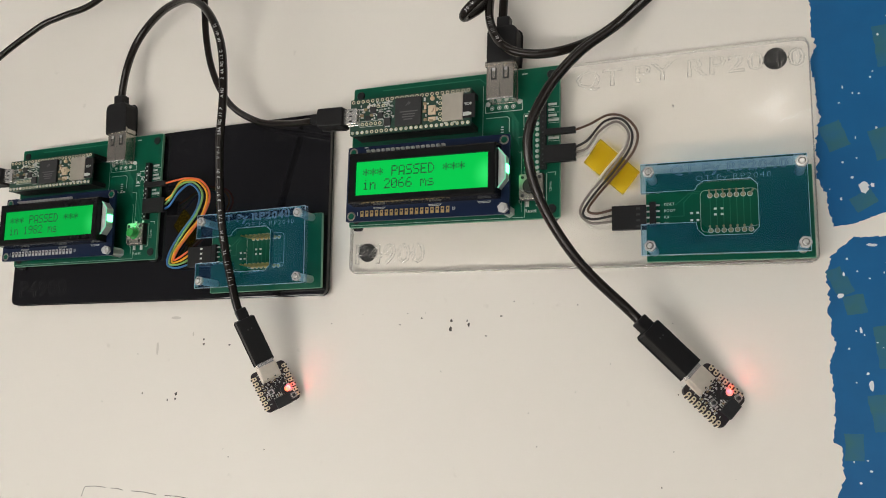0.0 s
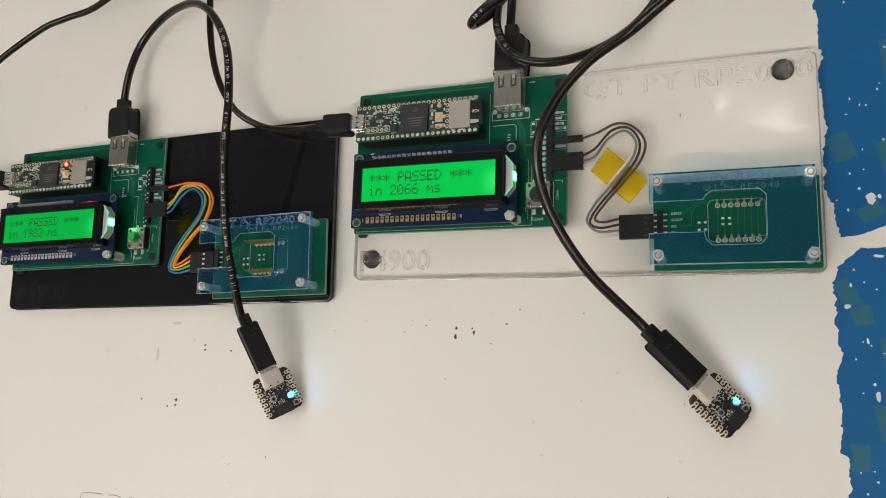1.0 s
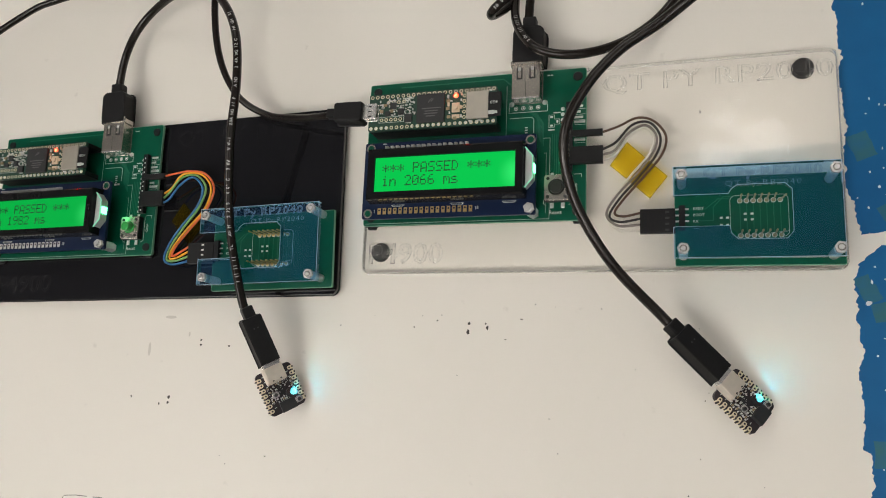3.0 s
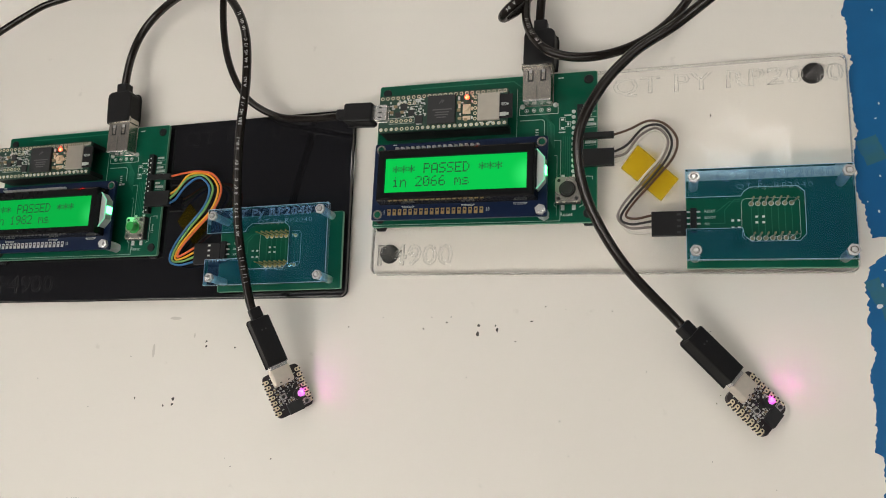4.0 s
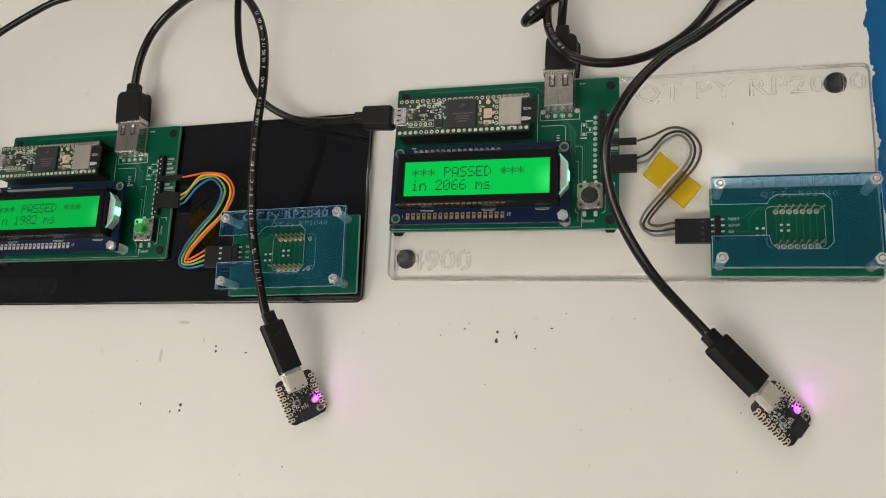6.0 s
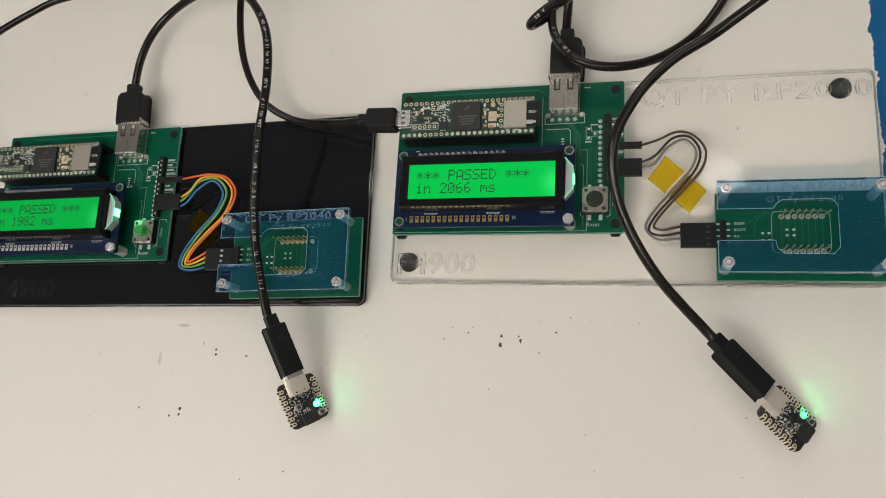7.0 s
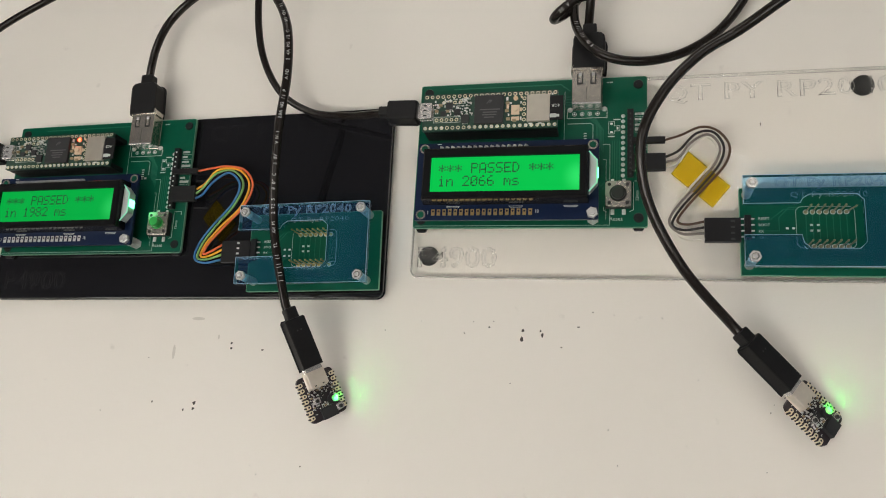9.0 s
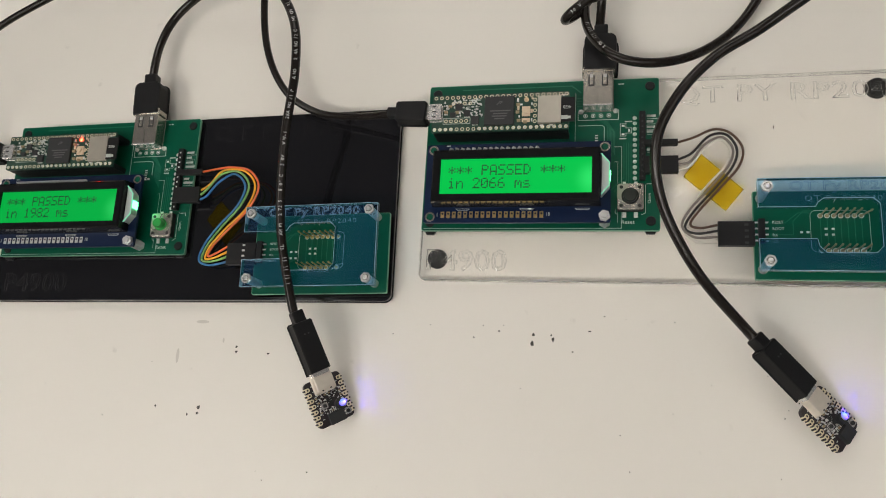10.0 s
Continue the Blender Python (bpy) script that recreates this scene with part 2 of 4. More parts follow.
    o.matrix_basis = pose(x * MM, y * MM, z * MM, 0, 0, rz)
    return o


def thing(name, label, category, m=None, group="", kind=""):
    ob = new(name)
    ob.empty_display_size = 0.01
    if m is not None:
        ob.matrix_basis = m
    return tagged(ob, label, category, group, kind)


def mmpose(x, y, z, rx=0, ry=0, rz=0):
    return pose(x * MM, y * MM, z * MM, rx, ry, rz)


def BM():
    return bmesh.new()


def prism(bm, outline, z0, z1, chamfer=0.0):
    """A plate from an outline (anticlockwise), with its edges eased on request."""
    vs = [bm.verts.new((x, y, z0)) for x, y in outline]
    f = bm.faces.new(vs)
    r = bmesh.ops.extrude_face_region(bm, geom=[f])
    top = [v for v in r["geom"] if isinstance(v, bmesh.types.BMVert)]
    for v in top:
        v.co.z = z1
    f.normal_flip()
    if chamfer:
        es = [e for v in vs + top for e in v.link_edges if abs(e.verts[0].co.z - e.verts[1].co.z) < 1e-6]
        bmesh.ops.bevel(bm, geom=list(set(es)), offset=chamfer, segments=2, affect="EDGES", profile=0.6)
    return bm


def rounded(x0, x1, y0, y1, r, n=5):
    out = []
    for cx, cy, a in ((x1 - r, y0 + r, -90), (x1 - r, y1 - r, 0), (x0 + r, y1 - r, 90), (x0 + r, y0 + r, 180)):
        for i in range(n + 1):
            t = radians(a + 90 * i / n)
            out.append((cx + r * math.cos(t), cy + r * math.sin(t)))
    return out


def box(bm, x0, x1, y0, y1, z0, z1, bevel=0.0):
    r = bmesh.ops.create_cube(bm, size=1, matrix=Matrix.Translation(((x0 + x1) / 2, (y0 + y1) / 2, (z0 + z1) / 2)) @ Matrix.Diagonal((x1 - x0, y1 - y0, z1 - z0, 1)))
    if bevel:
        es = list({e for v in r["verts"] for e in v.link_edges})
        bmesh.ops.bevel(bm, geom=es, offset=bevel, segments=2, affect="EDGES", profile=0.6)
    return bm


def cyl(bm, x, y, z0, z1, r, n=20, r2=None, turn=0.0):
    bmesh.ops.create_cone(bm, cap_ends=True, segments=n, radius1=r, radius2=r if r2 is None else r2, depth=z1 - z0,
                          matrix=Matrix.Translation((x, y, (z0 + z1) / 2)) @ Matrix.Rotation(radians(turn), 4, "Z"))
    return bm


def ring(bm, x, y, z, r0, r1, h, n=14):
    """A raised flat ring."""
    a, b, c, d = [], [], [], []
    for i in range(n):
        t = 2 * math.pi * i / n
        s, k = math.sin(t), math.cos(t)
        a.append(bm.verts.new((x + r1 * k, y + r1 * s, z)))
        b.append(bm.verts.new((x + r1 * k, y + r1 * s, z + h)))
        c.append(bm.verts.new((x + r0 * k, y + r0 * s, z + h)))
        d.append(bm.verts.new((x + r0 * k, y + r0 * s, z)))
    for i in range(n):
        j = (i + 1) % n
        bm.faces.new((a[i], a[j], b[j], b[i]))
        bm.faces.new((b[i], b[j], c[j], c[i]))
        bm.faces.new((c[i], c[j], d[j], d[i]))
    return bm


def stroke(bm, pts, w, z, h=0.05):
    """A thin raised line through points, as a printed line."""
    for (xa, ya), (xb, yb) in zip(pts, pts[1:]):
        dx, dy = xb - xa, yb - ya
        q = math.hypot(dx, dy)
        if q < 1e-6:
            continue
        ux, uy = dx / q * w / 2, dy / q * w / 2
        c = [(xa - ux - uy, ya - uy + ux), (xa - ux + uy, ya - uy - ux), (xb + ux + uy, yb + uy - ux), (xb + ux - uy, yb + uy + ux)]
        lo = [bm.verts.new((px, py, z)) for px, py in c]
        hi = [bm.verts.new((px, py, z + h)) for px, py in c]
        bm.faces.new(hi)
        for i in range(4):
            j = (i + 1) % 4
            bm.faces.new((lo[i], lo[j], hi[j], hi[i]))
    return bm


def spline(ctrl, step=1.2):
    """Points along a smooth curve through the control points."""
    p = [Vector(c) for c in ctrl]
    p = [p[0] * 2 - p[1]] + p + [p[-1] * 2 - p[-2]]
    out = []
    for i in range(1, len(p) - 2):
        a, b, c, d = p[i - 1:i + 3]
        n = max(2, int((c - b).length / step))
        for k in range(n):
            t = k / n
            out.append(0.5 * (2 * b + (c - a) * t + (2 * a - 5 * b + 4 * c - d) * t * t + (3 * b - a - 3 * c + d) * t ** 3))
    out.append(p[-2])
    return out


def frames(pts):
    """Tangent, side and up along the points, with the least twist."""
    res, up = [], Vector((0, 0, 1))
    for i, q in enumerate(pts):
        t = (pts[min(i + 1, len(pts) - 1)] - pts[max(i - 1, 0)]).normalized()
        side = t.cross(up)
        if side.length < 1e-3:
            side = t.cross(Vector((0, 1, 0)))
        side.normalize()
        up = side.cross(t).normalized()
        res.append((q, t, side, up))
    return res


def tube(bm, pts, r, n=12, rx=None):
    rings = []
    for q, t, s, u in frames(pts):
        rings.append([bm.verts.new(q + s * ((rx or r) * math.cos(2 * math.pi * k / n)) + u * (r * math.sin(2 * math.pi * k / n))) for k in range(n)])
    for a, b in zip(rings, rings[1:]):
        for k in range(n):
            j = (k + 1) % n
            bm.faces.new((a[k], a[j], b[j], b[k]))
    bm.faces.new(list(reversed(rings[0])))
    bm.faces.new(rings[-1])
    return bm


def letters(text, size, m, outline=0.0, depth=0.03, spacing=1.0, thin=0.0):
    """A bmesh of lettering in the built-in font: size is the height of a capital, m places it (millimetres)."""
    cu = bpy.data.curves.new("lettering", "FONT")
    cu.body, cu.size, cu.space_character = text, size / 0.7, spacing
    cu.resolution_u = 2
    cu.offset = -thin * size
    if outline:
        cu.fill_mode, cu.bevel_depth, cu.bevel_resolution = "NONE", outline, 1
    else:
        cu.extrude = depth
    ob = bpy.data.objects.new("lettering", cu)
    scene.collection.objects.link(ob)
    bpy.context.view_layer.update()
    me = bpy.data.meshes.new_from_object(ob.evaluated_get(bpy.context.evaluated_depsgraph_get()))
    bm = BM()
    bm.from_mesh(me)
    bpy.data.objects.remove(ob)
    bpy.data.curves.remove(cu)
    bpy.data.meshes.remove(me)
    bm.transform(m)
    return bm


def at(x, y, z, rz=0.0, sx=1.0):
    return Matrix.Translation((x, y, z)) @ Matrix.Rotation(radians(rz), 4, "Z") @ Matrix.Diagonal((sx, 1, 1, 1))


def join(bm, other):
    me = bpy.data.meshes.new("piece")
    other.to_mesh(me)
    other.free()
    bm.from_mesh(me)
    bpy.data.meshes.remove(me)
    return bm


# ---- room ----
def structure(name, bm, mat, label=""):
    ob = part(name, bm, mat)
    return tagged(ob, label or name.replace("_", " "), name.split("_")[0], kind="structure")


def room():
    structure("floor", box(BM(), -2600, 2600, -2600, 2600, -800, -760), FLOOR, "grey hard floor under the bench")
    structure("ceiling", box(BM(), -2600, 2600, -2600, 2600, 1690, 1750), CEIL, "dim tiled ceiling over the bench")
    structure("wall_north", box(BM(), -2600, 2600, 2500, 2600, -760, 1690), WALL, "plain grey room wall")
    structure("wall_south", box(BM(), -2600, 2600, -2600, -2500, -760, 1690), WALL, "plain grey room wall")
    structure("wall_east", box(BM(), 2500, 2600, -2500, 2500, -760, 1690), WALL, "plain grey room wall")
    structure("wall_west", box(BM(), -2600, -2500, -2500, 2500, -760, 1690), WALL, "plain grey room wall")
    for (x, y, z, sx, sy, p), lamp in zip(PANELS, LAMP):
        t = thing("ceiling_light", "unseen rectangular white ceiling light panel, placed to light the bench", "light", pose(x, y, z), "ceiling lights")
        bm = BM()
        for a, b, c, d in ((-sx / 2 - 0.03, sx / 2 + 0.03, sy / 2, sy / 2 + 0.03), (-sx / 2 - 0.03, sx / 2 + 0.03, -sy / 2 - 0.03, -sy / 2),
                           (-sx / 2 - 0.03, -sx / 2, -sy / 2, sy / 2), (sx / 2, sx / 2 + 0.03, -sy / 2, sy / 2)):
            box(bm, a * 1000, b * 1000, c * 1000, d * 1000, 0, 40)
        part("frame", bm, CHIP_WHITE, t)
        part("diffuser", box(BM(), -sx * 500, sx * 500, -sy * 500, sy * 500, 8, 30), lamp, t)


def ragged(pts, amp, step, seed):
    """A torn line through the points."""
    rnd = random.Random(seed)
    out = []
    for (xa, ya), (xb, yb) in zip(pts, pts[1:]):
        n = max(1, int(math.hypot(xb - xa, yb - ya) / step))
        for i in range(n):
            t = i / n
            x, y = xa + (xb - xa) * t, ya + (yb - ya) * t
            w = noise.noise(Vector((x * 0.13, y * 0.13, seed))) * amp * 1.6 + noise.noise(Vector((x * 0.6, y * 0.6, seed + 7))) * amp * 0.9
            out.append((x + w + rnd.uniform(-0.15, 0.15), y + w * 0.35 + rnd.uniform(-0.15, 0.15)))
    out.append(pts[-1])
    return out


def table():
    slab = structure("table", prism(BM(), rounded(-520, 420, -420, 420, 12), -30, -0.35, 1.5), BLUE, "blue-painted work table top showing through worn white paint")
    legs = BM()
    for x in (-470, 370):
        for y in (-370, 370):
            box(legs, x - 22, x + 22, y - 22, y + 22, -760, -30)
    part("leg_frame", legs, STEEL, slab, "steel table legs")
    upper = ragged([(202, 300), (201.5, 85), (201.5, 48), (202, 15), (203.6, -3.5), (206.5, -10.7), (213, -10.2), (219, -7.9), (226, -5.5), (240, -3), (262, -6)], 1.6, 1.0, 3)
    lower = ragged([(262, -19), (240, -14.5), (224, -15.5), (212.6, -15.4), (205.3, -22), (203, -28.7), (202.5, -40), (203.7, -55), (203, -77), (203.8, -94), (204.5, -115), (205, -300)], 1.6, 1.0, 9)
    outline = [(-515, 300), (-515, -300)] + list(reversed(lower)) + [(272, -12)] + list(reversed(upper))
    paint = prism(BM(), outline, -0.32, 0.0)
    bmesh.ops.recalc_face_normals(paint, faces=paint.faces)
    structure("table_paint", paint, WHITE, "worn white paint layer with a torn edge")
    # flakes of white left on the blue, and olive patches
    rnd = random.Random(5)
    stain = BM()
    for x, y, w, h, a in ((208, 26, 6.5, 9, 20), (226, 22, 8, 10, 15), (228, 62, 6, 14, 5), (207, -33, 5, 9, 25), (212, -42, 6, 6, 10), (224, -58, 9, 13, 5), (219, -83, 6, 11, 8), (209, -96, 5, 8, 0), (217, -1, 7, 5, 30), (232, -95, 9, 15, 0)):
        pts = ragged([(-w, -h), (w, -h), (w, h), (-w, h), (-w, -h)], 0.7, 1.6, int(x))[:-1]
        c, s = math.cos(radians(a)), math.sin(radians(a))
        prism(stain, [(x + 0.62 * (px * c - py * s), y + 0.62 * (px * s + py * c)) for px, py in pts], -0.34, -0.31)
    tagged(part("tape_residue", stain, OLIVE), "faded olive rectangles of old tape residue", "residue", kind="stuff")
    flakes = BM()
    spots = [(217.5, 4.5, 2.0, 2.6), (220.5, 5.0, 0.8, 1.1), (213.5, 8.5, 0.6, 0.6), (207, -38.5, 1.6, 1.0), (219, -18.8, 2.2, 0.7), (208.6, -30, 0.5, 1.0), (213.5, -52, 0.5, 1.6), (216, -73, 0.9, 2.4), (209, -59, 0.5, 0.5), (210, -24, 0.5, 0.5)]
    spots += [(rnd.uniform(205, 238), rnd.choice((rnd.uniform(0, 90), rnd.uniform(-115, -24))), rnd.uniform(0.2, 0.6), rnd.uniform(0.2, 0.7)) for _ in range(46)]
    for x, y, w, h in spots:
        n = 9
        o = [(x + w * math.cos(2 * math.pi * i / n) * rnd.uniform(0.6, 1.15), y + h * math.sin(2 * math.pi * i / n) * rnd.uniform(0.6, 1.15)) for i in range(n)]
        prism(flakes, o, -0.34, -0.2)
    tagged(part("paint_flakes", flakes, CHIP_WHITE), "small flakes of white paint on the blue", "paint flakes", kind="stuff")
    dirt = BM()
    marks = [(44.6, -52.0, 0.7, 0.9), (45.1, -48.2, 0.6, 0.6), (53.6, -50, 0.5, 1.1), (52.8, -48.2, 0.4, 0.5), (-109.7, -86.5, 0.7, 0.7), (-109.9, -89.2, 0.5, 0.6), (-94.0, -57.8, 0.5, 0.6), (-93.8, -60.2, 0.5, 0.5), (-77.5, -60.5, 0.6, 0.4), (-132, -87, 0.3, 0.5), (-115, -90, 0.3, 0.6), (19, -50, 0.3, 0.3), (69, -46, 0.5, 0.3), (-53, -112, 0.3, 0.3), (146, 45, 0.3, 0.8), (62, -55, 0.3, 0.3), (30, -47, 0.4, 0.3)]
    marks += [(rnd.uniform(-200, 190), rnd.uniform(-120, -35), rnd.uniform(0.1, 0.28), rnd.uniform(0.1, 0.28)) for _ in range(30)]
    for x, y, w, h in marks:
        n, w, h = 8, w * 1.35, h * 1.35
        prism(dirt, [(x + w * math.cos(2 * math.pi * i / n) * rnd.uniform(0.5, 1.2), y + h * math.sin(2 * math.pi * i / n) * rnd.uniform(0.5, 1.2)) for i in range(n)], -0.05, 0.03)
    # the broken outline of an old sticker
    for a, b in (((-166, -138), (-152, -137.5)), ((-148, -137.6), (-140, -138)), ((-134, -138), (-118, -138.6)), ((-112, -138.6), (-96, -139)), ((-166.5, -138.5), (-168, -143))):
        stroke(dirt, [a, ((a[0] + b[0]) / 2, (a[1] + b[1]) / 2 + 0.4), b], 0.3, -0.02, 0.05)
    tagged(part("dirt_specks", dirt, SPECK), "dark specks and scuffs on the white paint", "dirt", kind="stuff")
    smear = BM()
    for x, y, w, h in ((-113, -46.5, 3.4, 0.8), (-124, -63, 0.8, 3.5), (-101, -55, 0.5, 1.2)):
        prism(smear, [(x + w * math.cos(2 * math.pi * i / 12), y + h * math.sin(2 * math.pi * i / 12)) for i in range(12)], -0.05, 0.02)
    tagged(part("faint_smears", smear, SMUDGE), "faint grey smears on the white paint", "smear", kind="stuff")


def board_side(outline, z0, z1, parent):
    """The pale sawn side of a board, a hair proud of it."""
    bm = BM()
    cx, cy = sum(p[0] for p in outline) / len(outline), sum(p[1] for p in outline) / len(outline)
    grown = [(x + math.copysign(0.04, x - cx), y + math.copysign(0.04, y - cy)) for x, y in outline]
    inner = [(x - math.copysign(0.16, x - cx), y - math.copysign(0.16, y - cy)) for x, y in outline]
    loops = [[bm.verts.new((x, y, z)) for x, y in o] for o, z in ((grown, z0), (grown, z1 + 0.03), (inner, z1 + 0.03))]
    for a, b in zip(loops, loops[1:]):
        for k in range(len(outline)):
            h = (k + 1) % len(outline)
            bm.faces.new((a[k], a[h], b[h], b[k]))
    part("board_edge", bm, PCB_EDGE, parent, "pale sawn board edge")


# ---- the two test kits ----
KIT_R = mmpose(0, 0, 0)
KIT_L = mmpose(-220.9, -13.5, 0, 0, 0, 1.0)


def base_plate(m, left):
    if left:
        t = thing("acrylic_plate", "glossy black acrylic base plate with engraved lettering, lying on the table", "base plate", m, "base plates")
        mat, x0, x1 = BLACK_ACRYLIC, -9.2, 201.5
    else:
        t = thing("acrylic_plate", "clear acrylic base plate with engraved lettering and rubber feet", "base plate", m, "base plates")
        mat, x0, x1 = CLEAR, -7.0, 200.3
    body = part("plate", prism(BM(), rounded(x0, x1, -25.6, 67.7, 3.5, 6), 2.2, 5.0, 0.35), mat, t)
    if not left:
        rim, o, q = BM(), rounded(x0, x1, -25.6, 67.7, 3.5, 6), rounded(x0 + 0.45, x1 - 0.45, -25.15, 67.25, 3.1, 6)
        loops = [[rim.verts.new((x, y, z)) for x, y in pts] for pts, z in ((o, 2.25), (o, 4.75), (q, 4.98), (q, 2.25))]
        for a, b in zip(loops, loops[1:] + loops[:1]):
            for k in range(len(o)):
                h = (k + 1) % len(o)
                rim.faces.new((a[k], a[h], b[h], b[k]))
        for v in rim.verts:
            v.co.x += 0.05 if v.co.x < 0 else 0
        part("cut_edge", rim, EDGE_CUT, t, "hazy sawn edge")
        low = rounded(x0 + 0.5, x1 - 0.5, -25.1, 67.2, 3.2, 6)
        part("lower_edge", stroke(BM(), low + low[:1], 0.2, 2.2, 0.1), EDGE_CUT, t, "lower arris seen through the plate").visible_shadow = False
    for i, (x, y) in enumerate(((0.5, -14.8), (187.5, 61.2 if not left else 57), (190, -19), (1, 59))):
        bm = BM()
        cyl(bm, 0, 0, 0.0, 2.15, 4.6, 28, 4.1)
        if i > 1 and not left:
            continue
        part("rubber_foot", bm, RUBBER, t, "black stick-on rubber foot", m=mmpose(x, y, 0))
    cut = BLACK_ACRYLIC if left else CLEAR_CUT
    a = part("lettering", letters("P4900", 9.2, at(-4.2, -20.8, 5.0, 0, 1.13), 0.13 if left else 0.3), cut, t, "engraved lettering")
    b = part("lettering", letters("QT PY RP2040", 7.7, at(104.3, 55.6, 5.0, 0, 1.28), 0.09 if left else 0.2, spacing=1.09), cut, t, "engraved lettering")
    for o in (a, b):
        o.visible_shadow = left
    return t


def main_board(m, left):
    t = thing("test_board", "green test circuit board with white print on black standoffs", "circuit board", m, "test boards")
    part("board", prism(BM(), rounded(-6, 98, -3.6, 66.6, 1.0, 3), 6.7, 8.2), PCB, t)
    board_side(rounded(-6, 98, -3.6, 66.6, 1.0, 3), 6.7, 8.2, t)
    corners = ((-2.2, 62.8), (94.2, 62.8), (94.2, 0.6), (-2.2, 0.2))
    for x, y in corners:
        bm = BM()
        cyl(bm, 0, 0, 5.0, 6.7, 3.4, 6, turn=30)
        part("standoff", bm, BLACK, t, m=mmpose(x, y - 2.2 if y < 10 else y, 0))
        bm = BM()
        cyl(bm, 0, 0, 8.2, 8.7, 2.2, 24, 1.9)
        ring(bm, 0, 0, 8.68, 0.9, 1.4, 0.06, 16)
        part("screw", bm, BLACK, t, m=mmpose(x, y, 0))
    # USB socket: folded shell with a flared mouth, two spring windows and a seam
    bm = BM()
    prism(bm, rounded(65.4, 78.2, 51.6, 68.0, 0.6, 2), 8.2, 15.0, 0.3)
    u = part("usb_socket", bm, SHELL_GREY, t, "stamped steel usb socket")
    lip = BM()
    prism(lip, [(65.0, 67.6), (78.6, 67.6), (78.0, 70.6), (65.6, 70.6)], 14.5, 15.35, 0.15)
    box(lip, 64.7, 65.5, 67.2, 69.6, 8.8, 15.0, 0.2)
    box(lip, 78.1, 78.9, 67.2, 69.6, 8.8, 15.0, 0.2)
    part("flared_lip", lip, SHELL_GREY, u, "flared mouth")
    part("keeper_hole", cyl(BM(), 71.8, 68.9, 15.34, 15.4, 0.55, 12), CHIP, u)
    for x in (68.9, 74.7):
        slot = BM()
        box(slot, x - 1.35, x - 0.75, 60.6, 66.0, 14.97, 15.03)
        box(slot, x + 0.75, x + 1.35, 60.6, 66.0, 14.97, 15.03)
        box(slot, x - 0.75, x + 0.75, 60.6, 61.4, 14.97, 15.03)
        part("spring_slot", slot, CHIP, u)
        part("spring_tongue", prism(BM(), [(x - 0.7, 61.6), (x + 0.7, 61.6), (x + 0.55, 66.0), (x - 0.55, 66.0)], 14.9, 15.12, 0.05), SHELL_GREY, u)
        part("spring_tip", box(BM(), x - 0.75, x + 0.75, 64.6, 66.2, 15.1, 15.4, 0.12), NUT, u)
    part("rear_fold", box(BM(), 65.5, 78.1, 51.35, 52.1, 9.0, 15.12, 0.12), STEEL, u)
    part("seam", box(BM(), 71.7, 71.85, 52.2, 60.0, 14.98, 15.02), CHIP, u)
    bm = BM()
    for x in (64.2, 79.4):
        cyl(bm, x, 51.5, 8.2, 9.4, 1.2, 12, 0.5)
    part("solder_tab", bm, TIN, u)
    silk, thin, tin = BM(), BM(), BM()
    stroke(silk, [(63.0, 51.0), (63.0, 47.4), (80.6, 47.4), (80.6, 52)], 0.22, 8.2)
    for x in (66.2, 69.6, 73.0, 76.4):
        ring(silk, x, 49.4, 8.2, 0.75, 1.0, 0.05, 12)
        cyl(tin, x, 49.4, 8.2, 8.7, 0.4, 10, 0.2)
    # outlines of the two plugged-in boards
    stroke(thin, [(61.8, 36.4), (61.8, 60.5)], 0.2, 8.2)
    stroke(thin, [(63.5, 44.8), (73.5, 44.8), (74.5, 43.8), (74.5, 37.5)], 0.3, 8.2)
    stroke(thin, [(79.0, 34.5), (82.0, 34.5), (82.0, -2.6), (-5, -2.6)], 0.2, 8.2)
    stroke(thin, [(79.2, 27.5), (80.4, 27.5), (80.4, 0)], 0.15, 8.2)
    stroke(silk, [(81.4, 39.4), (81.4, 45.2), (83.8, 45.2), (83.8, 43.2), (86.2, 43.2), (86.2, 40.8), (83.8, 40.8), (83.8, 39.4), (81.4, 39.4)], 0.2, 8.2)
    for x, y, w, h in ((82.6, 40.2, 1.2, 0.8), (82.6, 44.2, 1.2, 0.8), (85.2, 42.0, 0.8, 1.2)):
        box(tin, x - w / 2, x + w / 2, y - h / 2, y + h / 2, 8.2, 8.45)
    for x, y, w in ((85, 46.2, 2.6), (82.5, 38.2, 2.4), (81.0, 64.3, 0.6), (82.4, 64.3, 0.6)):
        stroke(silk, [(x - w / 2, y), (x + w / 2, y)], 0.55, 8.2)
    for i in range(5):
        stroke(silk, [(70.7, 40.0 - i * 1.2), (71.6, 40.0 - i * 1.2)], 0.45, 8.2)
    for x, y in ((68.3, 35.6), (71.0, 35.3), (73.0, 35.4)):
        box(tin, x - 0.6, x + 0.6, y - 0.45, y + 0.45, 8.2, 8.5)
    # pin header: sockets, solder bumps and pin names
    hdr = part("pin_socket", box(BM(), 89.4, 92.1, 18.4, 50.0, 8.2, 10.9, 0.15), BLACK, t)
    for i in range(12):
        y = 19.8 + i * 2.54
        cyl(tin, 87.6, y, 8.2, 8.7, 0.95, 10, 0.5)
        part("contact", box(BM(), -0.35, 0.35, -0.35, 0.35, 0, 0.12), CHIP if not left else TIN, hdr, m=mmpose(90.75, y, 10.9))
